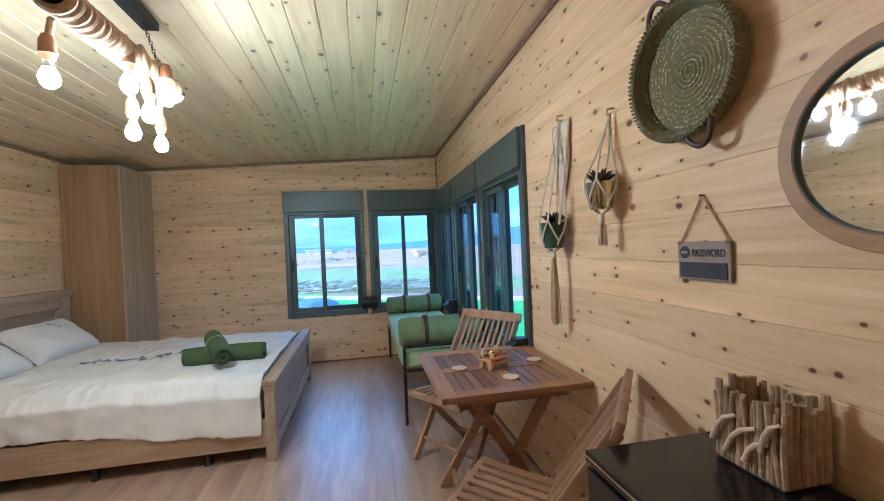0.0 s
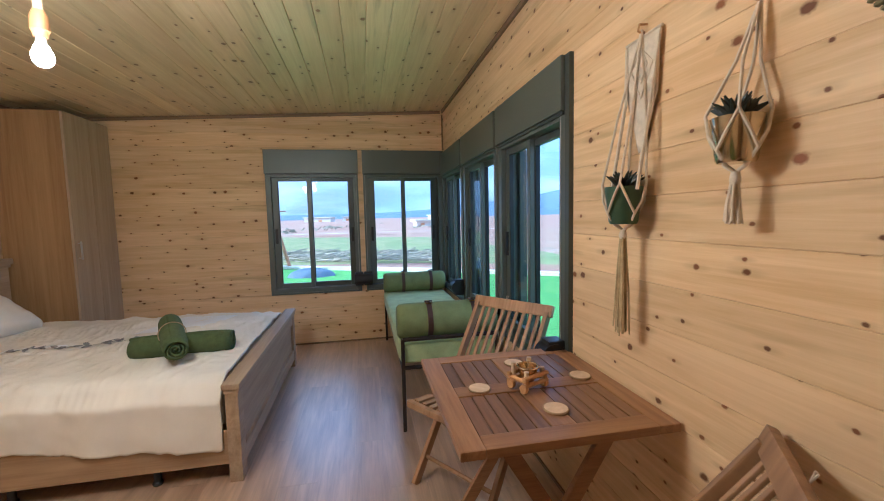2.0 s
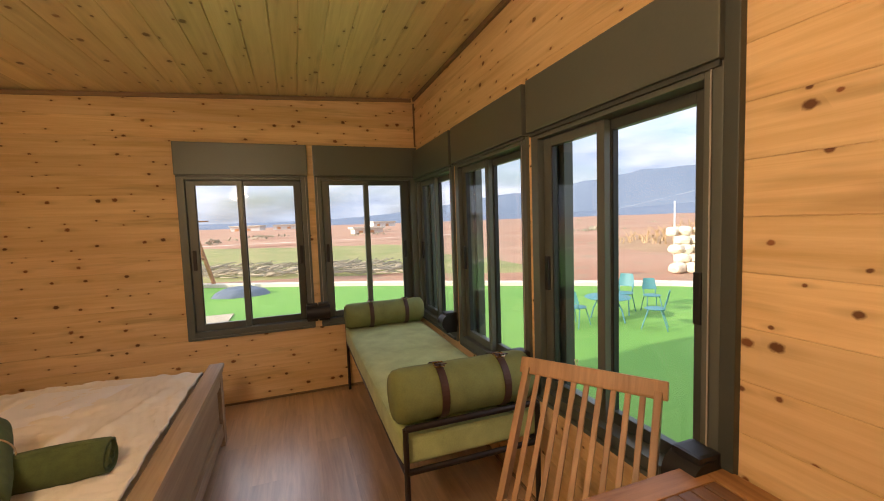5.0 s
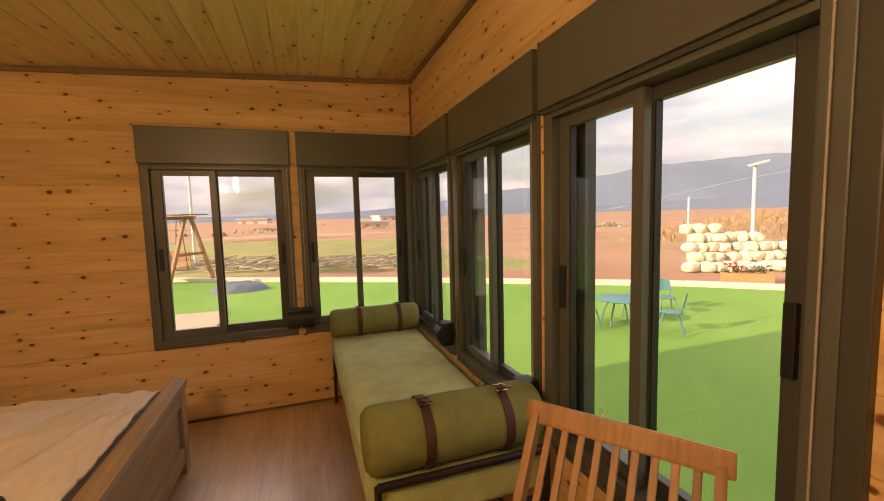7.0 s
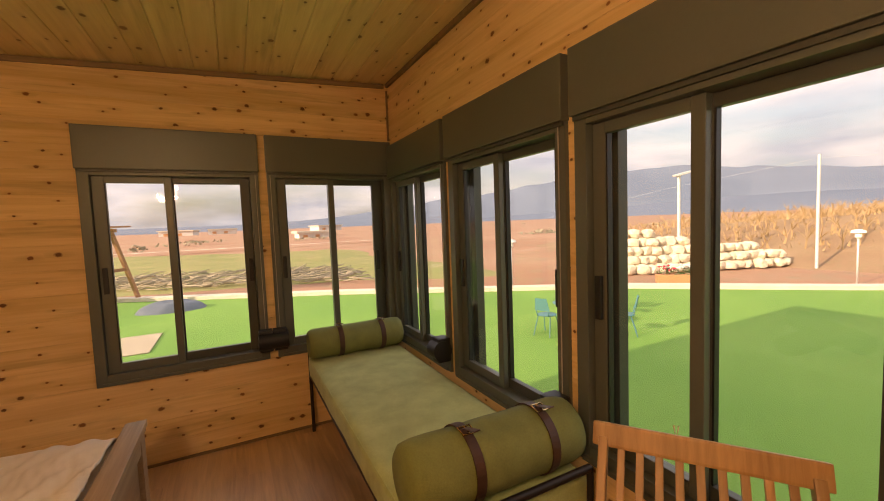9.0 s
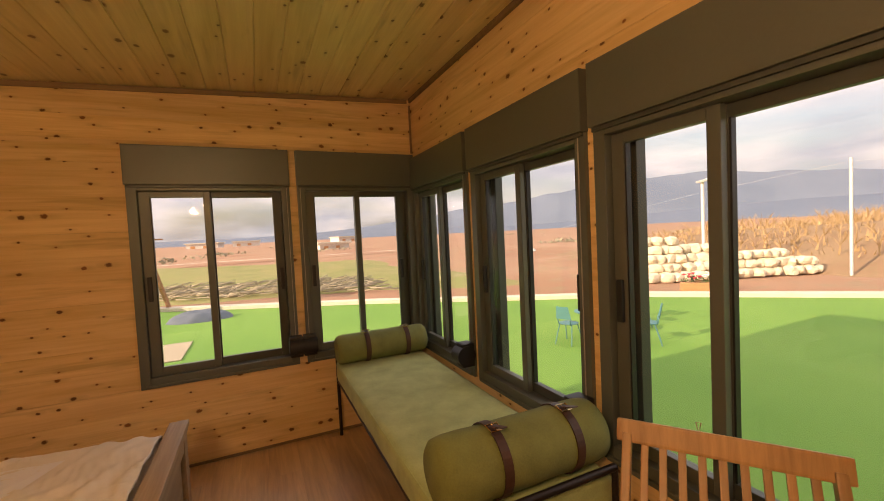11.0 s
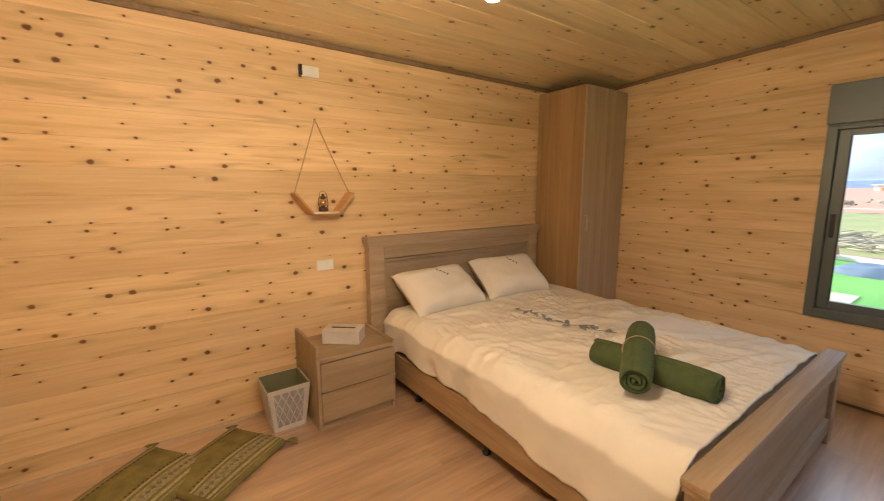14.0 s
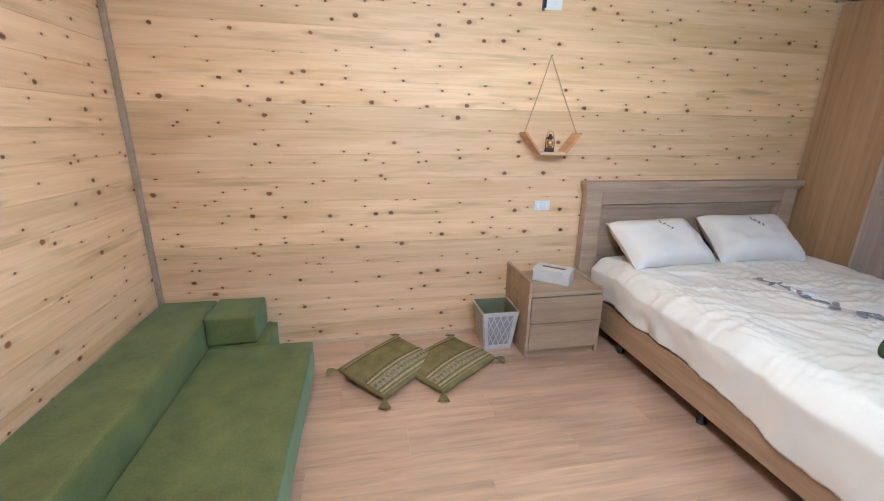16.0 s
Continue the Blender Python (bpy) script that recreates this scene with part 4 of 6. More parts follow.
part("seat_block", soft_block(-1.97, 0.10, 1.16, 1.765, 0.0, 0.195, 0.018, 1.0), VELVET_DEEP, sofa)
part("back_block", soft_block(-2.275, 0.10, 0.81, 1.15, 0.0, 0.38, 0.02, 2.0), VELVET_DEEP, sofa)
part("corner_base", soft_block(-2.275, -1.98, 1.155, 1.50, 0.0, 0.20, 0.018, 4.0), VELVET_DEEP, sofa)
part("corner_block", soft_block(-2.275, -1.97, 1.155, 1.44, 0.201, 0.385, 0.018, 3.0), VELVET_DEEP, sofa)

# ---- daybed under the windows ----
db = thing("daybed", pose(1.22, 5.0, 0), "dark iron daybed with green velvet mattress", "daybed")
DI = db.matrix_world.inverted()
DX0, DX1, DY0, DY1 = 0.89, 1.545, 4.045, 6.07


def db_part(name, bm, material, parent=None, label=""):
    bm.transform(DI)
    return part(name, bm, material, parent or db, label)


for lx in (DX0 + 0.012, DX1 - 0.012):
    for ly in (DY0, DY1):
        db_part("leg", rod([(lx, ly, 0.0), (lx, ly, 0.615)], 0.0125, 10), IRON)
for ly in (DY0, DY1):
    db_part("end_rail", rod([(DX0 + 0.012, ly, 0.612), (DX1 - 0.012, ly, 0.612)], 0.0145, 10), IRON)
    db_part("cross_rail", rod([(DX0 + 0.012, ly, 0.425), (DX1 - 0.012, ly, 0.425)], 0.0135, 10), IRON)
for lx in (DX0 + 0.012, DX1 - 0.012):
    db_part("side_rail", rod([(lx, DY0, 0.425), (lx, DY1, 0.425)], 0.0135, 10), IRON)
for k in range(9):
    yy = DY0 + 0.12 + k * 0.225
    db_part("slat", solid(DX0 + 0.02, DX1 - 0.02, yy, yy + 0.06, 0.428, 0.438, 0.002), IRON)
dm = tagged(part("daybed_mattress", rounded_slab(DX0 - 0.008, DX1 + 0.008, DY0 + 0.018, DY1 - 0.016, 0.4385, 0.578, 0.03, 0.012, 20, 2.0), VELVET), "sage green velvet mattress on the daybed", "mattress")


welt = []
for k in range(48):
    q = 2 * math.pi * k / 48
    welt.append(((DX0 + DX1) / 2 + math.copysign(abs(math.cos(q)) ** 0.16, math.cos(q)) * ((DX1 - DX0) / 2 - 0.002), (DY0 + DY1) / 2 + math.copysign(abs(math.sin(q)) ** 0.07, math.sin(q)) * ((DY1 - DY0) / 2 - 0.026), 0.566))
part("piping", rod(welt, 0.005, 6, True), VELVET, dm)


def bolster(y, r, label, seed):
    b = thing("bolster", pose((DX0 + DX1) / 2, y, 0.582 + r), label, "bolster", "bolsters on the daybed")
    ln = (DX1 - DX0) / 2 + 0.012
    prof = [(0.001, -ln), (r * 0.80, -ln + 0.001), (r * 0.95, -ln + 0.016), (r, -ln + 0.05)] + [(r * (1 + 0.012 * math.sin(k * 1.7 + seed)), -ln + 0.05 + (2 * ln - 0.1) * k / 10) for k in range(1, 10)] + [(r, ln - 0.05), (r * 0.95, ln - 0.016), (r * 0.80, ln - 0.001), (0.001, ln)]
    part("cover", turned(prof, 36, Matrix.Rotation(math.pi / 2, 4, "Y")), BOLSTER, b)
    for sx in (-ln * 0.37, ln * 0.52):
        st = bmesh.new()
        rows = []
        for k in range(40):
            a = 2 * math.pi * k / 40
            rows.append([st.verts.new((sx + dx, (r + lift) * math.cos(a), (r + lift) * math.sin(a))) for dx, lift in ((-0.017, 0.002), (-0.017, 0.0065), (0.017, 0.0065), (0.017, 0.002))])
        for k in range(40):
            for j in range(4):
                st.faces.new((rows[k][j], rows[k][(j + 1) % 4], rows[(k + 1) % 40][(j + 1) % 4], rows[(k + 1) % 40][j]))
        strap = part("strap", st, LEATHER, b, "brown leather strap")
        a0 = math.radians(105)
        top = Vector((sx, (r + 0.013) * math.cos(a0), (r + 0.013) * math.sin(a0)))
        bk = rod([top + Vector((dx, dy * math.sin(a0), -dy * math.cos(a0))) for dx, dy in ((-0.022, -0.018), (0.022, -0.018), (0.022, 0.018), (-0.022, 0.018))], 0.0035, 8, True)
        tube(bk, [top + Vector((0, -0.018, 0)), top + Vector((0, 0.018, 0.004))], 0.0025, 6)
        part("buckle", bk, BRASS, strap, "small brass buckle")
        part("strap_end", bar(top + Vector((0.0, 0.01, 0.002)), top + Vector((0.006, -0.06, 0.022)), 0.022, 0.004, 0.001), LEATHER, strap)
    return b


bolster(4.18, 0.118, "green velvet bolster with two leather straps", 0.0)
bolster(5.935, 0.105, "green velvet bolster with two leather straps", 2.0)

# ---- dining table ----
TX0, TX1, TY0, TY1, TZ = 0.915, 1.608, 2.52, 3.272, 0.755
table = thing("folding_table", pose((TX0 + TX1) / 2, (TY0 + TY1) / 2, 0), "square slatted teak folding table against the wall", "table")
tw, td = (TX1 - TX0) / 2, (TY1 - TY0) / 2
RIM = 0.075
part("top_frame", solid(-tw, -tw + RIM, -td, td, TZ - 0.028, TZ, 0.006), TEAK_ACROSS, table)
part("top_frame", solid(tw - RIM, tw, -td, td, TZ - 0.028, TZ, 0.006), TEAK_ACROSS, table)
part("top_frame", solid(-tw + RIM, tw - RIM, -td, -td + RIM, TZ - 0.028, TZ, 0.004), TEAK, table)
part("top_frame", solid(-tw + RIM, tw - RIM, td - RIM, td, TZ - 0.028, TZ, 0.004), TEAK, table)
part("top_frame", solid(-tw + RIM, tw - RIM, -0.04, 0.04, TZ - 0.028, TZ, 0.004), TEAK, table)
part("top_frame", solid(-0.04, 0.04, 0.04, td - RIM, TZ - 0.027, TZ - 0.0005, 0.004), TEAK_ACROSS, table)
part("top_frame", solid(-0.04, 0.04, -td + RIM, -0.04, TZ - 0.027, TZ - 0.0005, 0.004), TEAK_ACROSS, table)
for sx in (-1, 1):
    for sy in (-1, 1):
        a, b = (0.042, tw - RIM) if sx > 0 else (-tw + RIM, -0.042)
        c, d = (0.042, td - RIM) if sy > 0 else (-td + RIM, -0.042)
        n = 5
        w = (b - a) / n
        for k in range(n):
            part("slat", solid(a + k * w + 0.0025, a + (k + 1) * w - 0.0025, c, d, TZ - 0.022, TZ - 0.003, 0.002), TEAK_DARK, table)
part("apron", solid(-tw + 0.08, tw - 0.08, td - 0.1, td - 0.078, TZ - 0.075, TZ - 0.029, 0.003), TEAK, table)
part("apron", solid(-tw + 0.08, tw - 0.08, -td + 0.078, -td + 0.1, TZ - 0.075, TZ - 0.029, 0.003), TEAK, table)
for sy, inset in ((-1, 0.115), (1, 0.115)):
    yy = sy * (td - inset)
    part("leg", bar((-tw + 0.10, yy, 0.0), (tw - 0.16, yy, TZ - 0.05), 0.022, 0.05, 0.004, (0, 1, 0)), TEAK, table)
    part("leg", bar((tw - 0.10, yy + sy * 0.024, 0.0), (-tw + 0.16, yy + sy * 0.024, TZ - 0.05), 0.022, 0.05, 0.004, (0, 1, 0)), TEAK, table)
part("stretcher", bar((-tw + 0.16, -td + 0.1, 0.09), (-tw + 0.16, td - 0.1, 0.09), 0.022, 0.04, 0.003), TEAK, table)
part("stretcher", bar((tw - 0.16, -td + 0.08, 0.09), (tw - 0.16, td - 0.08, 0.09), 0.022, 0.04, 0.003), TEAK, table)

# ---- folding chairs ----
def folding_chair(m, label):
    """Local Y is the way it faces."""
    c = thing("folding_chair", m, label, "chair", "teak folding chairs")
    hw = 0.225

    def lean(z):
        return 0.23 - 0.56 * z / 0.88
    for s in (-1, 1):
        x = s * hw
        part("back_stile", bar((x, lean(0), 0.0), (x, lean(0.86), 0.86), 0.024, 0.042, 0.005, (1, 0, 0)), TEAK_PALE, c)
        part("seat_leg", bar((x * 0.88, -0.22, 0.0), (x * 0.88, 0.17, 0.42), 0.022, 0.04, 0.005, (1, 0, 0)), TEAK_PALE, c)
        part("seat_rail", bar((x * 0.88, -0.17, 0.405), (x * 0.88, 0.25, 0.445), 0.022, 0.036, 0.005, (1, 0, 0)), TEAK_PALE, c)
    part("top_rail", bar((-hw - 0.028, lean(0.865), 0.868), (hw + 0.028, lean(0.865), 0.868), 0.026, 0.062, 0.008, (0, 1, 0.4)), TEAK_PALE, c)
    part("lower_rail", bar((-hw + 0.012, lean(0.46), 0.46), (hw - 0.012, lean(0.46), 0.46), 0.022, 0.045, 0.005, (0, 1, 0.4)), TEAK_PALE, c)
    for k in range(9):
        x = -hw + 0.045 + k * (2 * hw - 0.09) / 8
        part("back_slat", bar((x, lean(0.47), 0.47), (x, lean(0.85), 0.85), 0.019, 0.010, 0.003, (1, 0, 0)), TEAK_PALE, c)
    part("front_rail", bar((-hw + 0.004, 0.262, 0.446), (hw - 0.004, 0.262, 0.446), 0.03, 0.034, 0.010), TEAK_PALE, c)
    part("rear_rail", bar((-hw + 0.03, -0.165, 0.408), (hw - 0.03, -0.165, 0.408), 0.03, 0.026, 0.004), TEAK_PALE, c)
    for k in range(8):
        x = -hw + 0.052 + k * (2 * hw - 0.104) / 7
        part("seat_slat", bar((x, -0.16, 0.4235), (x, 0.25, 0.4625), 0.030, 0.012, 0.003, (1, 0, 0)), TEAK_PALE, c)
    part("foot_bar", rod([(-hw, lean(0.12), 0.12), (hw, lean(0.12), 0.12)], 0.010, 8), TEAK_PALE, c)
    part("foot_bar", rod([(-hw * 0.88, -0.13, 0.1), (hw * 0.88, -0.13, 0.1)], 0.010, 8), TEAK_PALE, c)
    part("hanging_loop", rod([(0.05, lean(0.9), 0.885), (0.044, lean(0.9) - 0.012, 0.91), (0.056, lean(0.9) - 0.012, 0.91)], 0.0022, 5, True), COTTON, c, "small white cord loop")
    return c


def facing(fx, fy):
    return math.degrees(math.atan2(-fx, fy))


folding_chair(pose(1.222, 3.455, 0, 0, 0, facing(-0.82, -0.572)) @ Matrix.Scale(1.02, 4), "teak folding chair with slatted back beside the window")
folding_chair(pose(1.175, 2.245, 0, 0, 0, facing(-0.78, 0.62)), "teak folding chair with slatted seat beside the table")

# ---- on the table ----
for cx, cy in ((1.295, 3.111), (1.08, 2.898), (1.498, 2.92), (1.279, 2.688)):
    co = thing("coaster", pose(cx, cy, TZ, 0, 0, cx * 300) @ Matrix.Scale(0.86, 4), "round pale wooden log-slice coaster", "coaster", "coasters on the table")
    part("disc", turned(((0.001, 0.0), (0.044, 0.0), (0.046, 0.003), (0.046, 0.008), (0.044, 0.010), (0.001, 0.010)), 26), PALE_WOOD, co)
    part("bark_rim", rod([(0.0455 * math.cos(q), 0.0455 * math.sin(q), 0.0055) for q in (2 * math.pi * k / 26 for k in range(26))], 0.0042, 6, True), DRIFT, co)
cart = thing("ashtray_stand", pose(1.26, 2.875, TZ, 0, 0, 24) @ Matrix.Scale(0.92, 4), "little bamboo stand holding a glass bowl", "ashtray")
for sx in (-1, 1):
    for sy in (-1, 1):
        part("post", rod([(sx * 0.045, sy * 0.035, 0.012), (sx * 0.045, sy * 0.035, 0.085 + 0.02 * (sy > 0))], 0.010, 10), PALE_WOOD, cart)
        part("wheel", turned(((0.001, -0.008), (0.017, -0.008), (0.019, 0), (0.017, 0.008), (0.001, 0.008)), 16, Matrix.Translation((sx * 0.058, sy * 0.035, 0.019)) @ Matrix.Rotation(math.pi / 2, 4, "Y")), HONEY_WOOD, cart)
for sy in (-1, 1):
    for z in (0.032, 0.060):
        part("cross_bar", rod([(-0.066, sy * 0.043, z), (0.066, sy * 0.043, z)], 0.0095, 10), HONEY_WOOD, cart)
for sx in (-1, 1):
    part("side_bar", rod([(sx * 0.052, -0.05, 0.046), (sx * 0.052, 0.05, 0.046)], 0.009, 10), HONEY_WOOD, cart)
part("bowl", turned(((0.001, 0.045), (0.026, 0.045), (0.036, 0.062), (0.040, 0.090), (0.037, 0.090), (0.032, 0.066), (0.001, 0.052)), 26), BRASS, cart, "shiny golden glass bowl")
part("band", rod([(0.042 * math.cos(q), 0.042 * math.sin(q), 0.088) for q in (2 * math.pi * k / 26 for k in range(26))], 0.004, 6, True), BRASS, cart)

# ---- black cabinet by the wall and the driftwood holder ----
fridge = thing("minibar", pose(1.375, 1.59, 0), "glossy black minibar cabinet against the pine wall", "cabinet")
part("body", solid(-0.18, 0.205, -0.25, 0.25, 0.02, 0.810, 0.004), BLACK_GLOSS, fridge)
part("top", solid(-0.205, 0.206, -0.255, 0.255, 0.811, 0.840, 0.005), BLACK_GLOSS, fridge)
part("door", solid(-0.205, -0.181, -0.248, 0.248, 0.05, 0.80, 0.006), BLACK_GLOSS, fridge)
part("edge_strip", solid(-0.2085, -0.2055, -0.25, 0.252, 0.828, 0.833), BRASS, fridge, "thin bright edge strip")
for sx in (-0.15, 0.17):
    for sy in (-0.2, 0.2):
        part("foot", turned(((0.02, 0.0), (0.02, 0.021)), 12, Matrix.Translation((sx, sy, 0))), RUBBER, fridge)

holder = thing("driftwood_holder", pose(1.53, 1.652, 0.84), "open holder built of upright driftwood sticks", "holder")
rnd = random.Random(11)
HL, HD = 0.08, 0.06
for k in range(16):
    y = -HL + 2 * HL * k / 15
    r = rnd.uniform(0.0055, 0.0085)
    z1 = rnd.uniform(0.148, 0.18)
    for sx in (-1, 1):
        part("stick", rod([(sx * HD + rnd.uniform(-0.003, 0.003), y, r), (sx * HD + rnd.uniform(-0.006, 0.006), y + rnd.uniform(-0.006, 0.006), z1 * 0.5), (sx * HD + rnd.uniform(-0.006, 0.006), y + rnd.uniform(-0.006, 0.006), z1)], r, 7, False, (r, r * 0.92, r * 0.8)), DRIFT, holder)
for k in range(6):
    xx = -HD + 2 * HD * (k + 0.5) / 6
    r = 0.009
    for sy in (-1, 1):
        part("stick", rod([(xx, sy * HL, r), (xx + rnd.uniform(-0.004, 0.004), sy * HL, 0.1), (xx, sy * (HL + 0.003), rnd.uniform(0.16, 0.2))], r, 7), DRIFT, holder)
for y0, y1, z0, z1 in ((0.085, 0.02, 0.045, 0.125), (0.05, -0.03, 0.03, 0.115), (0.0, -0.055, 0.03, 0.09), (-0.04, -0.085, 0.07, 0.145)):
    part("slanting_branch", rod([(-HD - 0.014, y0, z0), (-HD - 0.017, y0 * 0.7 + y1 * 0.3, z0 * 0.6 + z1 * 0.4 + 0.010), (-HD - 0.018, y0 * 0.4 + y1 * 0.6, z0 * 0.3 + z1 * 0.7 + 0.010), (-HD - 0.012, y1, z1)], 0.006, 8, False, (0.0065, 0.006, 0.0055, 0.004)), PALE_WOOD, holder, "paler bent twig")
part("base", solid(-HD, HD, -HL, HL, 0.0, 0.012, 0.003), DRIFT, holder)


# ---- on the right wall ----
def on_right_wall(y, z, out=0.0):
    """Local X along the wall towards the far end, local Y up, local Z into the room."""
    m = Matrix(((0, 0, -1, XR - out), (1, 0, 0, y), (0, 1, 0, z), (0, 0, 0, 1)))
    return m


mir = thing("round_mirror", on_right_wall(1.436, 1.552) @ Matrix.Scale(0.85, 4), "round wall mirror in a deep pale wooden ring", "mirror")
part("ring", turned(((0.212, 0.002), (0.25, 0.002), (0.252, 0.004), (0.252, 0.050), (0.248, 0.054), (0.214, 0.054), (0.210, 0.050), (0.210, 0.004)), 72, None, True), RING_WOOD, mir)
# dark band paints the shade on the ring's inner side
part("ring_lining", turned(((0.2098, 0.0525), (0.208, 0.052), (0.2045, 0.0405), (0.2055, 0.0402), (0.2098, 0.0402)), 72, None, True), FRAME_DARK, mir, "dark band painted as shade inside the ring")
part("glass", turned(((0.001, 0.036), (0.2085, 0.036), (0.2085, 0.040), (0.001, 0.040)), 72), MIRROR, mir)

bas = thing("woven_tray", on_right_wall(1.913, 1.875) @ pose(0, 0, 0.006, 2, 0, 0) @ Matrix.Scale(0.885, 4), "round woven seagrass tray hung on the wall", "tray")
part("back", turned(((0.001, 0.004), (0.195, 0.004), (0.205, 0.012), (0.195, 0.016), (0.001, 0.014)), 48), SEAGRASS, bas)
coil = rod([(0.0165 * j / 40 * math.cos(2 * math.pi * j / 40), 0.0165 * j / 40 * math.sin(2 * math.pi * j / 40), 0.018) for j in range(8, 11 * 40 + 20)], 0.0097, 6)
part("coil", coil, SEAGRASS, bas)
rnd = random.Random(7)
fleck = bmesh.new()
for k in range(1, 12):
    r = 0.0165 * k
    n = int(11 * k)
    for j in range(n):
        if rnd.random() < (0.93 if k in (4, 5) else 0.5 if k < 4 else 0.42):
            continue
        a = 2 * math.pi * (j + rnd.uniform(-0.3, 0.3)) / n
        r = 0.0165 * (k + (a / (2 * math.pi)) % 1.0)
        da, q = rnd.uniform(0.0025, 0.0045) / r, rnd.uniform(-0.003, 0.003)
        tube(fleck, [((r + q) * math.cos(a - da), (r + q) * math.sin(a - da), 0.0272), ((r + q + 0.002) * math.cos(a + da), (r + q + 0.002) * math.sin(a + da), 0.0272)], 0.0024, 4)
part("pale_stitches", fleck, SEAGRASS_PALE, bas, "pale woven flecks")
for k in range(6):
    z = 0.012 + k * 0.012
    r = 0.203 + k * 0.0028
    part("wall_coil", rod([((r + 0.002 * math.sin(j * 2.5)) * math.cos(q), (r + 0.002 * math.sin(j * 2.5)) * math.sin(q), z) for j, q in ((j, 2 * math.pi * j / 60) for j in range(60))], 0.008, 6, True), BASKET_WALL, bas)
rim = bmesh.new()
for j in range(90):
    a = 2 * math.pi * j / 90
    tube(rim, [(0.212 * math.cos(a), 0.212 * math.sin(a), 0.078), (0.226 * math.cos(a + 0.02), 0.226 * math.sin(a + 0.02), 0.084), (0.228 * math.cos(a + 0.05), 0.228 * math.sin(a + 0.05), 0.068)], 0.005, 5)
part("braided_rim", rim, BASKET_WALL, bas)
for s in (0.40, -0.60):
    mid = math.pi * s
    part("handle", rod([((0.215 + 0.062 * math.sin(math.pi * t)) * math.cos(mid + (t - 0.5) * 0.5), (0.215 + 0.062 * math.sin(math.pi * t)) * math.sin(mid + (t - 0.5) * 0.5), 0.07) for t in (k / 12 for k in range(13))], 0.009, 8), LEATHER, bas, "brown wrapped loop handle")

sg = thing("hanging_sign", on_right_wall(1.903, 1.312), "small wooden sign on a rope with slate strip", "sign")
part("board", solid(-0.093, 0.093, -0.058, 0.058, 0.004, 0.014, 0.002), SIGN_GREY, sg)
part("slate_strip", solid(-0.083, 0.083, -0.050, -0.004, 0.0142, 0.0175, 0.001), SIGN_DARK, sg, "dark slate writing strip")
for s in (-1, 1):
    part("rope", rod([(s * 0.086, 0.052, 0.009), (s * 0.075, 0.074, 0.007), (0.0, 0.194, 0.007)], 0.0032, 7), JUTE, sg)
    part("knot", turned(((0.001, -0.007), (0.006, -0.003), (0.007, 0.002), (0.001, 0.008)), 10, Matrix.Translation((s * 0.084, 0.056, 0.015))), JUTE, sg)
part("nail", rod([(0, 0.194, 0.0), (0, 0.194, 0.016)], 0.003, 8), IRON, sg)
txt = bpy.data.curves.new("lettering", "FONT")
txt.body = "PASSWORD"
txt.size = 0.030
txt.extrude = 0.0006
txt.offset = 0.0006
txt.align_x = "LEFT"
word = new("lettering", txt)
word.parent = sg
dg = bpy.context.evaluated_depsgraph_get()
word_mesh = bpy.data.meshes.new_from_object(word.evaluated_get(dg))
bpy.data.objects.remove(word)
word_mesh.materials.clear()
word_mesh.materials.append(SIGN_DARK)
word = new("lettering", word_mesh)
word.parent = sg
# mirrored so that it reads from inside the room
word.matrix_basis = Matrix.Translation((0.036, 0.014, 0.0152)) @ Matrix.Diagonal((-0.72, 1.0, 1.0, 1.0))
emb = turned(((0.001, 0.0), (0.019, 0.0), (0.019, 0.002), (0.001, 0.002)), 24, Matrix.Translation((0.064, 0.026, 0.0142)))
part("emblem", emb, SIGN_DARK, sg, "round dark emblem")
part("emblem_bar", solid(0.052, 0.078, 0.022, 0.030, 0.0164, 0.0174, 0.0005), SIGN_GREY, sg)


def succulent(parent, r, h, n, seed):
    rr = random.Random(seed)
    for k in range(n):
        a = 2 * math.pi * k / n * 2.4 + rr.uniform(-0.2, 0.2)
        t = rr.uniform(0.35, 1.0)
        tip = Vector((r * t * math.cos(a), r * t * math.sin(a), h * (1.15 - 0.55 * t)))
        mid = Vector((tip.x * 0.5, tip.y * 0.5, tip.z * 0.62))
        part("leaf", rod([(tip.x * 0.1, tip.y * 0.1, 0), mid, tip], 0.01, 6, False, (0.006, 0.0085, 0.0012)), SUCCULENT, parent)


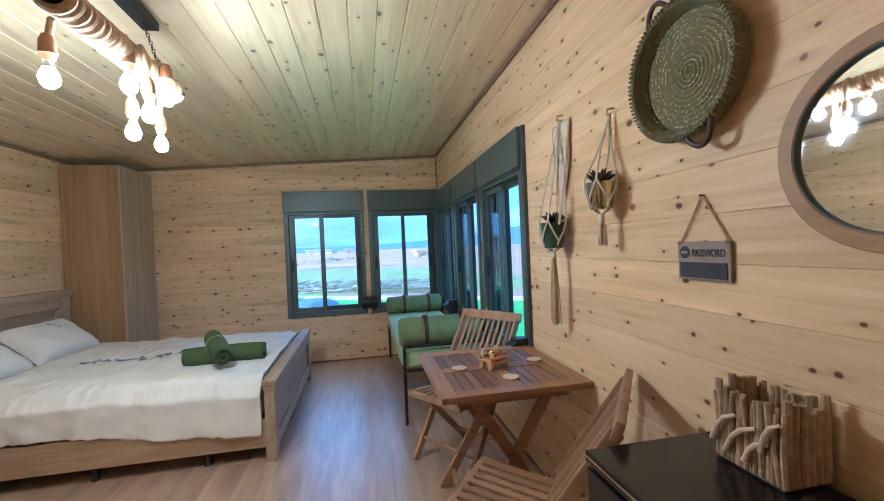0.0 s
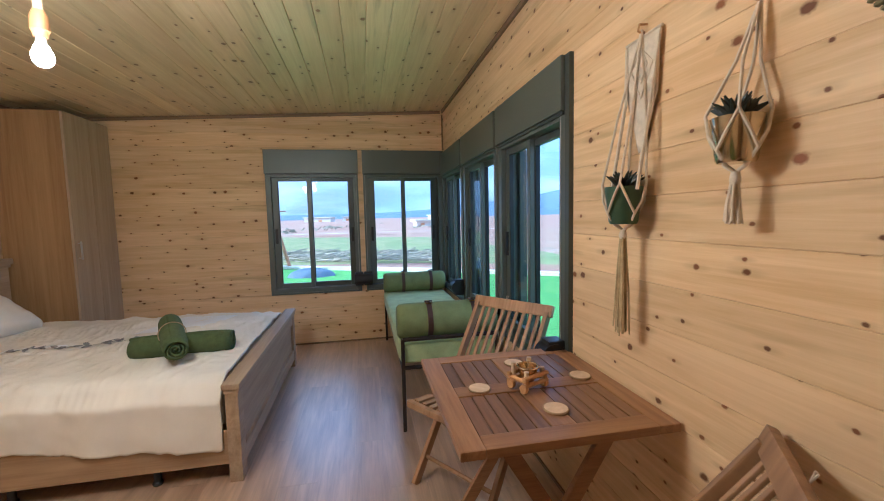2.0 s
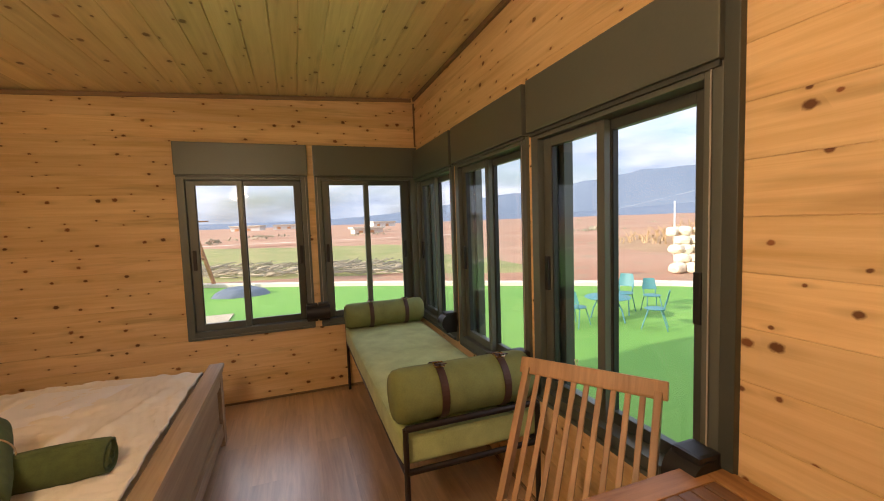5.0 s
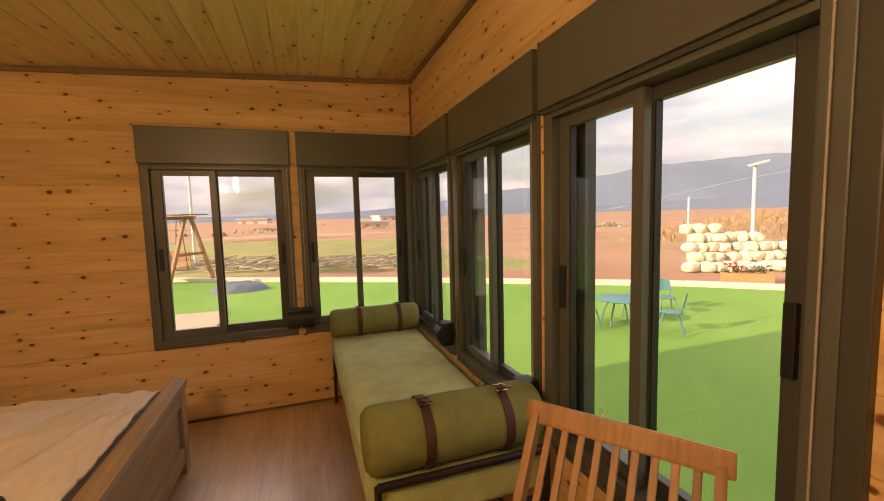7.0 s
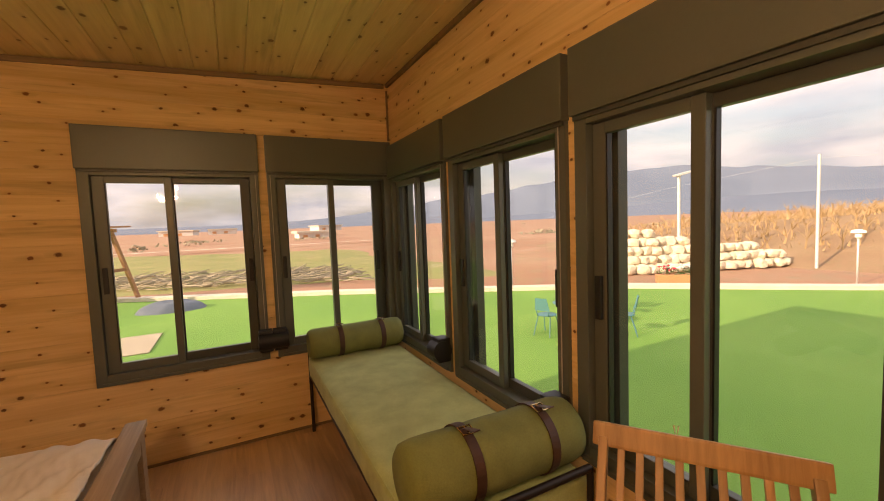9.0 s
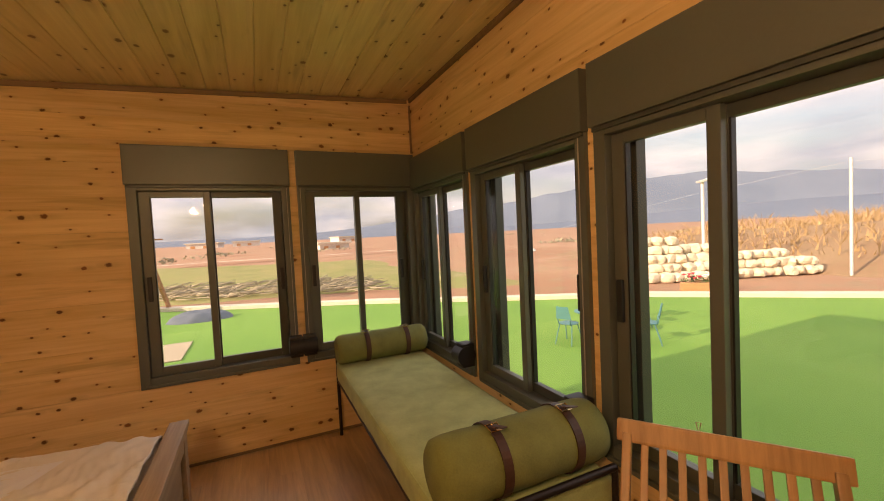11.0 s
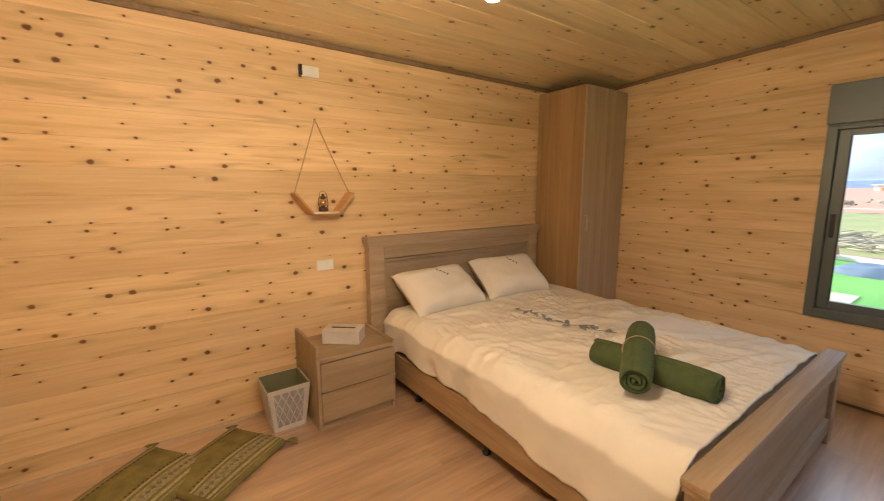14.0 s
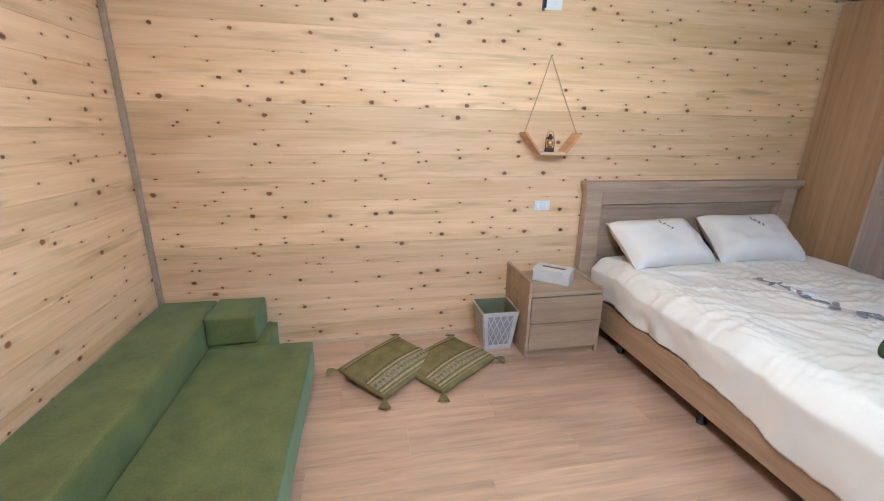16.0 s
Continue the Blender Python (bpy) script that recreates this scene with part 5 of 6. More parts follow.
def hanging_pot(y, hook_z, pot_z, r0, r1, ph, material, tassel, width, panel, label, seed):
    """A macrame hanger: hook on the wall, cords round a pot, tassel below."""
    out = r1 + 0.018
    t = thing("macrame_planter", pose(XR - out, y, pot_z), label, "planter", "macrame planters on the wall")
    pot = part("pot", turned(((0.001, 0.0), (r0 * 0.9, 0.0), (r0, 0.008), (r1, ph), (r1 - 0.005, ph), (r1 - 0.007, ph - 0.012), (0.001, ph - 0.014)), 36), material, t)
    succulent(t, r1 * 1.25, 0.072, 24, seed)
    for ob in t.children:
        if ob.name.startswith("leaf"):
            ob.matrix_basis = Matrix.Translation((0, 0, ph - 0.014))
    hz = hook_z - pot_z
    hook = Vector((out - 0.02, 0, hz))
    part("wall_hook", rod([(out - 0.001, 0, hz + 0.02), (out - 0.03, 0, hz + 0.016), (out - 0.034, 0, hz - 0.004), (out - 0.02, 0, hz - 0.012)], 0.004, 7), HONEY_WOOD, t)
    for k in range(4):
        a = math.pi / 4 + k * math.pi / 2
        e = Vector((math.cos(a), math.sin(a), 0))
        b = e.copy()
        b.rotate(Euler((0, 0, math.pi / 4)))
        c = e.copy()
        c.rotate(Euler((0, 0, -math.pi / 4)))
        shoulder = e * (r1 + 0.008) + Vector((0, 0, ph + 0.01))
        mids = hook.lerp(shoulder, 0.55) + Vector((0, math.sin(a) * width, 0))
        part("cord", rod([hook, mids, shoulder], 0.0042, 6), COTTON, t)
        for w in (b, c):
            part("net_cord", rod([shoulder, e.lerp(w, 0.5).normalized() * (r1 + 0.005) + Vector((0, 0, ph * 0.62)), w * (r0 * 0.55 + r1 * 0.45 + 0.006) + Vector((0, 0, ph * 0.28)), w * r0 * 0.7 + Vector((0, 0, -0.004)), Vector((0, 0, -0.022))], 0.0042, 6), COTTON, t)
    if panel:
        pan = grid(10, 14, lambda u, v: (out - 0.012 - 0.004 * math.sin(u * 31) * math.sin(v * 40), (u - 0.5) * (0.158 - 0.03 * v) * (1 if v < 0.5 else (1 - v) / 0.5 * 0.85 + 0.15), hz - 0.025 - v * 0.37))
        po = part("macrame_panel", pan, COTTON, t, "knotted cream cotton panel")
        ps = po.modifiers.new("thick", "SOLIDIFY")
        ps.thickness = 0.006
        part("dowel", rod([(out - 0.014, -0.086, hz - 0.02), (out - 0.014, 0.086, hz - 0.02)], 0.005, 8), COTTON, t)
        for q in (1, 2):
            w = 0.026 * q
            part("diamond_cord", rod([(out - 0.02, 0, hz - 0.06 - 0.0 * q), (out - 0.02, w, hz - 0.115), (out - 0.02, 0, hz - 0.115 - w * 2.0), (out - 0.02, -w, hz - 0.115)], 0.0035, 6, True), COTTON, t)
        for s in (-1, 1):
            part("outer_cord", rod([(out - 0.016, s * 0.080, hz - 0.03), (out - 0.03, s * 0.064, hz - 0.22), (0.0, s * (r1 + 0.008), ph * 0.9)], 0.006, 6), COTTON, t)
    part("gather", turned(((0.010, -0.05), (0.013, -0.04), (0.011, -0.028), (0.008, -0.018)), 12), COTTON, t)
    rr = random.Random(seed + 5)
    tas = bmesh.new()
    for k in range(34):
        a, q = rr.uniform(0, 6.28), rr.uniform(0.2, 1.0)
        x0, y0 = 0.010 * q * math.cos(a), 0.010 * q * math.sin(a)
        s = 1.5 + rr.uniform(-0.3, 0.9)
        ln = tassel * rr.uniform(0.9, 1.0)
        tube(tas, [(x0, y0, -0.045), (x0 * s, y0 * s + 0.003 * math.sin(k), -0.045 - ln * 0.5), (x0 * s * 1.3, y0 * s * 1.3, -0.045 - ln)], 0.0026, 5)
    part("tassel", tas, OCHRE_CORD if panel else COTTON, t, "long ochre cord tassel" if panel else "short cream cord tassel")
    return t


hanging_pot(2.725, 1.99, 1.358, 0.046, 0.060, 0.124, POT_GREEN, 0.34, 0.012, True, "cream macrame hanger with a green potted succulent", 2)
hanging_pot(2.315, 1.885, 1.507, 0.043, 0.055, 0.105, GOLD_POT, 0.10, -0.022, False, "cream macrame hanger with a shiny gold pot", 9)

# ---- on the left wall ----
sh = thing("hanging_shelf", pose(XL, 3.335, 1.318), "small honey-wood shelf hung on a rope", "shelf")
part("base", solid(0.035, 0.160, -0.085, 0.085, 0.0, 0.014, 0.003), PALE_WOOD, sh)
for s in (-1, 1):
    part("side_board", bar((0.0975, s * 0.088, 0.008), (0.0975, s * 0.192, 0.135), 0.125, 0.014, 0.003, (1, 0, 0)), HONEY_WOOD, sh)
    part("rope", rod([(0.0975, s * 0.184, 0.132), (0.053, s * 0.09, 0.37), (0.010, 0.0, 0.612)], 0.0035, 7), JUTE, sh)
part("nail", rod([(0.0, 0, 0.612), (0.02, 0, 0.614)], 0.003, 8), IRON, sh)
ln = thing("hurricane_lantern", pose(XL + 0.095, 3.335, 1.3325), "small copper-brown hurricane lantern on the shelf", "lantern")
part("tank", turned(((0.001, 0), (0.030, 0), (0.033, 0.008), (0.030, 0.024), (0.014, 0.032), (0.001, 0.032)), 20), LEATHER, ln)
part("globe", turned(((0.013, 0.032), (0.022, 0.048), (0.022, 0.062), (0.012, 0.082)), 20), BRASS, ln)
part("cap", turned(((0.001, 0.116), (0.009, 0.112), (0.010, 0.100), (0.018, 0.094), (0.018, 0.084), (0.012, 0.082)), 20), LEATHER, ln)
for s in (-1, 1):
    part("side_tube", rod([(0, s * 0.026, 0.016), (0, s * 0.032, 0.05), (0, s * 0.026, 0.09), (0, s * 0.012, 0.098)], 0.0032, 7), LEATHER, ln)
part("bail", rod([(0, 0.026, 0.09), (0, 0.022, 0.122), (0, 0.0, 0.135), (0, -0.022, 0.122), (0, -0.026, 0.09)], 0.0016, 5), IRON, ln)


def wall_plate(y0, y1, z0, z1, label, switches):
    c = thing("wall_plate", pose(XL, (y0 + y1) / 2, (z0 + z1) / 2), label, "switch")
    hy, hz = (y1 - y0) / 2, (z1 - z0) / 2
    part("plate", solid(0.0015, 0.010, -hy, hy, -hz, hz, 0.003), WHITE_PLASTIC, c)
    for k in range(switches):
        a = -hy + 0.012 + k * (2 * hy - 0.024) / switches
        part("module", solid(0.0101, 0.0135, a + 0.001, a + (2 * hy - 0.024) / switches - 0.001, -hz * 0.62, hz * 0.62, 0.0015), WHITE_PLASTIC, c)
    return c


wall_plate(3.302, 3.418, 0.92, 0.99, "white plastic socket plate on the pine wall", 3)
wall_plate(3.265, 3.378, 2.192, 2.260, "white plastic box high on the wall", 1)
tagged(part("cable_stub", solid(XL + 0.002, XL + 0.03, 3.246, 3.2645, 2.196, 2.258, 0.003), RUBBER), "short black cable end beside the box", "cable")

# ---- ceiling lamp: a rope-wrapped pipe with bulbs ----
lamp = thing("rope_pendant_lamp", pose(-0.25, 2.70, 0), "rope-wrapped pipe lamp with hanging bulbs", "lamp")
LZ = 2.2


def lamp_c(x):
    return ceiling_z(x - 0.25)


part("pipe", rod([(-0.02, -0.46, LZ), (0.0, 0.42, LZ)], 0.032, 18), IRON, lamp)
wrap = bmesh.new()
pts = []
for k in range(24 * 20):
    q = 2 * math.pi * k / 20
    y = -0.42 + 0.80 * k / (24 * 20)
    pts.append((-0.01 + 0.041 * math.cos(q), y, LZ + 0.041 * math.sin(q)))
tube(wrap, pts, 0.016, 7)
part("rope_wrap", wrap, JUTE, lamp, "thick jute rope wound round the pipe")
part("ceiling_mount", solid(-0.10, -0.03, -0.30, 0.32, lamp_c(-0.06) - 0.045, lamp_c(-0.10) - 0.004, 0.006), RUBBER, lamp, "black ceiling mounting bar")
for y in (-0.26, 0.24):
    ch = bmesh.new()
    for k in range(11):
        z = lamp_c(-0.06) - 0.05 - k * 0.018
        tube(ch, [(-0.06 + 0.005 * k + (0.006 if k % 2 else 0) * s, y + (0.006 if not k % 2 else 0) * s, z + 0.014 * c) for s, c in ((1, 0.6), (0.9, -0.6), (-0.9, -0.6), (-1, 0.6))], 0.0022, 5, True)
    part("chain", ch, IRON, lamp)
BULBS = ((-0.14, -0.23, 2.01), (0.02, -0.07, 2.055), (0.06, 0.145, 2.085), (0.05, 0.01, 1.97), (-0.08, 0.15, 1.935), (-0.08, 0.40, 1.945))
for k, (bx, by, bz) in enumerate(BULBS):
    top = LZ - 0.04
    part("rope_drop", rod([(bx * 0.5, by, LZ + 0.05), (bx * 0.9, by, LZ + 0.01), (bx, by, top - 0.03), (bx, by, min(top - 0.035, bz + 0.14))], 0.013, 9), JUTE, lamp, "jute-wrapped drop cord")
    part("socket", turned(((0.001, 0.155), (0.016, 0.15), (0.024, 0.13), (0.026, 0.085), (0.022, 0.082), (0.018, 0.062), (0.001, 0.062)), 18, Matrix.Translation((bx, by, bz))), SOCKET_WOOD, lamp, "turned wooden bulb socket")
    bulb = part("bulb", turned(((0.001, -0.029), (0.014, -0.0265), (0.0245, -0.016), (0.029, 0.0), (0.0285, 0.011), (0.0225, 0.0265), (0.019, 0.036), (0.001, 0.036)), 20, Matrix.Translation((bx, by, bz))), BULB, lamp, "lit warm-white glass bulb")
    part("bulb_neck", turned(((0.001, 0.0365), (0.0188, 0.0365), (0.013, 0.054), (0.013, 0.068), (0.001, 0.068)), 20, Matrix.Translation((bx, by, bz))), WHITE_PLASTIC, bulb)

# ---- outdoors ----
def turf_material():
    m = Nodes("artificial_turf", 0.9)
    v = m.coords()
    big = m.noise(v, 0.5, 3)
    small = m.noise(v, 60.0, 3, 0.7)
    m.colour(m.mix(m.math("MULTIPLY", small, 0.6), m.ramp(big, (0.35, (0.135, 0.315, 0.045)), (0.65, (0.18, 0.365, 0.058))), (0.09, 0.225, 0.035)))
    m.bump(small, 0.6, 0.02)
    return m.mat


def earth_material(name, a, b, c, scale=0.25):
    m = Nodes(name, 0.95)
    v = m.coords()
    big = m.noise(v, scale, 5, 0.6)
    mid = m.noise(v, scale * 9, 4, 0.6)
    small = m.noise(v, 5.0, 4, 0.7)
    col = m.ramp(big, (0.38, a), (0.62, b))
    col = m.mix(m.ramp(mid, (0.5, 0.0), (0.68, 0.7)), col, c)
    m.colour(m.mix(m.math("MULTIPLY", small, 0.35), col, tuple(x * 0.6 for x in a)))
    m.bump(small, 0.5, 0.05)
    return m.mat


TURF = turf_material()
EARTH = earth_material("red_earth", (0.36, 0.175, 0.10), (0.44, 0.26, 0.16), (0.27, 0.225, 0.13), 0.12)
MEADOW = earth_material("dry_meadow", (0.20, 0.23, 0.06), (0.31, 0.28, 0.10), (0.36, 0.24, 0.13), 0.5)
HILL_EARTH = earth_material("dry_bank", (0.30, 0.175, 0.095), (0.36, 0.235, 0.13), (0.25, 0.19, 0.09), 0.6)
# MOUNTAIN: blue aerial haze is painted into the base colour
MOUNTAIN = earth_material("mountain_painted_haze", (0.125, 0.165, 0.225), (0.16, 0.20, 0.26), (0.14, 0.18, 0.24), 0.004)
KERB = plain("pale_concrete", (0.62, 0.55, 0.44), 0.9, 0, 0.12, 3, 0.3, 40)
STONE = plain("pale_limestone", (0.66, 0.57, 0.42), 0.9, 0, 0.2, 5, 0.5, 30)
STEEL = plain("galvanised_post", (0.62, 0.62, 0.60), 0.5, 0.3)
TURQ = plain("turquoise_plastic", (0.06, 0.205, 0.215), 0.55)
SWING_WOOD = wood("swing_timber", (0.40, 0.20, 0.11), (0.27, 0.125, 0.06), rough=0.7)
TERRACOTTA = plain("terracotta", (0.52, 0.25, 0.11), 0.8)
PETAL = plain("red_petals", (0.66, 0.05, 0.09), 0.6)
LEAF_GREEN = plain("garden_leaf", (0.06, 0.11, 0.03), 0.6, 0, 0.3, 30)
TARP = plain("grey_tarp", (0.11, 0.135, 0.165), 0.6)
BRUSH = plain("dry_brush", (0.40, 0.27, 0.14), 0.9, 0, 0.4, 4)
CUT_WOOD = plain("cut_branches", (0.37, 0.315, 0.225), 0.9, 0, 0.2, 4)
SCRUB = plain("dull_scrub", (0.27, 0.24, 0.155), 0.9, 0, 0.4, 0.6)
SAND = plain("sandy_concrete", (0.40, 0.33, 0.23), 0.9, 0, 0.2, 3, 0.3, 40)
PLASTER = plain("far_plaster", (0.66, 0.62, 0.56), 0.9)
FLOOD = plain("flood_lens", (0.5, 0.5, 0.24), 0.3)


def ground_at(u, v):
    x, y = (u * 2 - 1), (v * 2 - 1)
    x, y = math.copysign(abs(x) ** 3.2, x) * 3500, math.copysign(abs(y) ** 3.2, y) * 3500
    r = math.hypot(x - 3, y - 5)
    z = GROUND - 0.03
    if r > 22:
        z += 1.1 * noise.noise(Vector((x * 0.012, y * 0.012, 0))) * min(1, (r - 22) / 60) + min(1.0, (r - 22) / 160) * 0.6
    return (x, y, z)


ground = tagged(part("ground", grid(120, 120, ground_at), EARTH), "bare red earth fields reaching to the hills", "ground", kind="structure")
EDGE = ((26.0, -4.0), (13.0, 7.0), (9.6, 10.2), (6.0, 12.5), (3.2, 14.3), (0.0, 16.0), (-6.0, 19.2), (-16.0, 23.5))
tb = bmesh.new()
loop = [(x, y) for x, y in EDGE] + [(-16, -12), (26, -12)]
lo = [tb.verts.new((x, y, GROUND - 0.028)) for x, y in loop]
hi = [tb.verts.new((x, y, GROUND)) for x, y in loop]
tb.faces.new(hi)
for k in range(len(loop)):
    n = (k + 1) % len(loop)
    tb.faces.new((lo[k], lo[n], hi[n], hi[k]))
tagged(part("turf_lawn", tb, TURF), "bright green artificial turf round the cabin", "lawn", kind="structure")
kb = bmesh.new()
for (ax, ay), (bx, by) in zip(EDGE, EDGE[1:]):
    d = Vector((bx - ax, by - ay, 0)).normalized()
    n = Vector((d.y, -d.x, 0))
    if n.dot(Vector((1, 1, 0))) < 0:
        n = -n
    q = [Vector((ax, ay, 0)), Vector((bx, by, 0)), Vector((bx, by, 0)) + n * 0.34, Vector((ax, ay, 0)) + n * 0.34]
    a = [kb.verts.new((p.x, p.y, GROUND - 0.03)) for p in q]
    b = [kb.verts.new((p.x, p.y, GROUND + 0.10)) for p in q]
    kb.faces.new(b)
    for k in range(4):
        kb.faces.new((a[k], a[(k + 1) % 4], b[(k + 1) % 4], b[k]))
tagged(part("kerb", kb, KERB), "pale concrete kerb along the turf", "kerb", kind="structure")
mb = grid(60, 30, lambda u, v: (-24 + u * 34, 16.8 + (1 - u) * 9 - 3.2 * u + v * (27 - 6 * u), GROUND - 0.06 + (0.12 + 0.10 * noise.noise(Vector((u * 9, v * 5, 2)))) * min(1.0, v * 6, (1 - u) * 12)))
tagged(part("meadow", mb, MEADOW), "strip of dry green meadow behind the kerb", "meadow", kind="structure")
pb = grid(30, 1, lambda u, v: (-36 + u * 56, 44.5 + 2 * (u - 0.5) + v * 0.7, GROUND + 0.30 + 0.03 * noise.noise(Vector((u * 20, v, 0)))))
tagged(part("road_edge", pb, KERB), "pale low road edge across the field", "road", kind="structure")

# bank on the right
def bank_at(u, v):
    x = 17 + u * 50
    y = -14 + v * 44
    k = min(1, u * 6.0) * (0.35 + 0.65 * math.sin(min(1, max(0, v)) * math.pi) ** 0.7)
    h = (1.75 + 0.5 * noise.noise(Vector((x * 0.11, y * 0.11, 5)))) * k * (1 - max(0, (v - 0.55) / 0.45) ** 1.5)
    return (x + 1.5 * noise.noise(Vector((v * 5, 0, 1))), y, GROUND - 0.1 + h + 0.12 * noise.noise(Vector((x, y, 0)) * 0.9))


tagged(part("bank", grid(50, 50, bank_at), HILL_EARTH), "dry earth bank rising behind the stones", "bank", kind="structure")

rnd = random.Random(21)
bb = bmesh.new()
for row in range(34):
    for k in range(30):
        u, v = 0.05 + row * 0.019 + rnd.uniform(-0.005, 0.005), 0.14 + k * 0.024 + rnd.uniform(-0.007, 0.007)
        p = Vector(bank_at(u, v))
        p.z -= 0.05
        tall = rnd.uniform(0.5, 1.0)
        fork = p + Vector((rnd.uniform(-0.06, 0.06), rnd.uniform(-0.06, 0.06), tall * 0.4))
        tube(bb, [p, fork], 0.03, 3, False, (0.04, 0.025))
        for j in range(7):
            a = rnd.uniform(0, 6.28)
            e = fork + Vector((math.cos(a), math.sin(a), 0)) * rnd.uniform(0.15, 0.5) + Vector((0, 0, tall * rnd.uniform(0.25, 0.7)))
            tube(bb, [fork, fork.lerp(e, 0.55) + Vector((0, 0, 0.05)), e], 0.012, 3, False, (0.016, 0.012, 0.004))
        for j in range(5):
            a, d = rnd.uniform(0, 6.28), rnd.uniform(0.1, 0.7)
            q = p + Vector((d * math.cos(a), d * math.sin(a), 0.03))
            w = Vector((-math.sin(a), math.cos(a), 0)) * 0.05
            bb.faces.new([bb.verts.new(t) for t in (q - w, q + w, q + Vector((rnd.uniform(-0.1, 0.1), rnd.uniform(-0.1, 0.1), rnd.uniform(0.15, 0.4))))])
tagged(part("dry_scrub", bb, BRUSH), "rows of bare brown bushes and dry grass on the bank", "scrub", kind="stuff")


def ridge(name, dist, base, label):
    def at(u, v):
        a = radians(-65 + u * 215)
        far = dist * (1 + 0.16 * v)
        prof = base(math.degrees(a))
        h = prof * v ** 0.8 * (1 + 0.10 * noise.noise(Vector((u * 26, v * 2, dist))) + 0.05 * noise.noise(Vector((u * 90, v * 4, dist))))
        return (far * math.cos(a), far * math.sin(a), -2 + h * dist)
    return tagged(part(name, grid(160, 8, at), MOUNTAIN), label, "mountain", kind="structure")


# far ridges, their distance haze painted on as blue-grey
ridge("mountain", 1500, lambda a: 0.014 + 0.034 * math.exp(-((a - 62) / 16) ** 2) + 0.100 * math.exp(-((a - 37) / 19) ** 2) + 0.052 * math.exp(-((a - 5) / 20) ** 2), "mountain ridge with blue haze painted into its colour")
ridge("mountain", 900, lambda a: 0.010 + 0.030 * math.exp(-((a - 22) / 24) ** 2) + 0.012 * math.exp(-((a - 70) / 9) ** 2) + 0.006 * math.exp(-((a - 118) / 30) ** 2), "lower foothills with blue haze painted into their colour")


def boulder(x, y, z, sx, sy, sz, seed):
    bm = bmesh.new()
    bmesh.ops.create_icosphere(bm, subdivisions=2, radius=1.0)
    tip = random.Random(seed)
    flats = [Vector((tip.uniform(-1, 1), tip.uniform(-1, 1), tip.uniform(-1, 1))).normalized() for _ in range(7)]
    for v in bm.verts:
        c = v.co
        c = Vector([math.copysign(abs(t) ** 0.62, t) for t in c])
        c *= 0.92 + 0.22 * noise.noise(c * 1.6 + Vector((seed, 0, 0)))
        for n in flats:
            over = c.dot(n) - 0.86
            if over > 0:
                c -= n * over
        v.co = Vector((c.x * sx, c.y * sy, c.z * sz))
    ob = part("boulder", bm, STONE)
    ob.matrix_world = pose(x, y, z, 0, 0, seed * 40 % 360)
    return tagged(ob, "pale rough limestone boulder in a dry-stone bank", "boulder", "boulders of the stone bank")


rnd = random.Random(5)
for row in range(5):
    n = (17, 16, 14, 6, 3)[row]
    for k in range(n):
        t = (k + 0.5 * (row % 2) + 0.3) / 17
        x, y = 11.8 + t * 5.6, 12.0 - t * 2.2
        boulder(x + rnd.uniform(-0.06, 0.06) + row * 0.10, y + rnd.uniform(-0.08, 0.08) + row * 0.11, GROUND + 0.14 + row * 0.285, rnd.uniform(0.20, 0.29), rnd.uniform(0.2, 0.28), rnd.uniform(0.155, 0.195), k + row * 17.0)


def lamp_post(x, y, h, turn):
    p = thing("floodlight_post", pose(x, y, GROUND - 0.03, 0, 0, turn), "white steel post with a flood lamp", "lamp post")
    part("post", rod([(0, 0, 0), (0, 0, h)], 0.055, 12), STEEL, p)
    head = part("lamp_head", solid(-0.24, 0.24, -0.17, 0.17, -0.035, 0.035, 0.01, Matrix.Translation((0.1, 0, h + 0.08)) @ Matrix.Rotation(radians(-14), 4, "Y")), STEEL, p)
    part("lens", solid(-0.2, 0.2, -0.14, 0.14, -0.045, -0.036, 0.002, Matrix.Translation((0.1, 0, h + 0.08)) @ Matrix.Rotation(radians(-14), 4, "Y")), FLOOD, head)
    part("arm", rod([(0, 0, h - 0.02), (0.05, 0, h + 0.06)], 0.025, 8), STEEL, p)
    return p


lamp_post(14.45, 11.9, 3.25, -30)
lamp_post(-3.7, 22.5, 4.3, 200)


def garden_light(x, y, h):
    p = thing("garden_light", pose(x, y, GROUND - 0.03), "short white garden light on a post", "garden light")
    part("post", rod([(0, 0, 0), (0, 0, h)], 0.022, 8), STEEL, p)
    part("globe", turned(((0.001, h + 0.2), (0.13, h + 0.17), (0.15, h + 0.11), (0.06, h + 0.09), (0.07, h), (0.02, h - 0.04)), 16), WHITE_PLASTIC, p)
    return p


garden_light(7.5, 12.4, 1.2)
garden_light(14.2, 7.2, 1.2)
fp = thing("fence_post", pose(17.0, 9.0, GROUND), "tall white steel fence post with wires", "post")
part("post", rod([(0, 0, 0), (0, 0, 3.6)], 0.045, 10), STEEL, fp)
part("wire", rod([(-6, 6, 1.9), (-3, 3, 2.8), (0, 0, 3.5), (3.5, -3.5, 3.45), (9, -9, 3.4)], 0.003, 5), STEEL, fp)
tagged(part("fence_post", rod([(13.1, 13.1, GROUND - 0.03), (13.1, 13.1, GROUND + 2.3)], 0.03, 8), STEEL), "thin white steel post behind the boulders", "post")

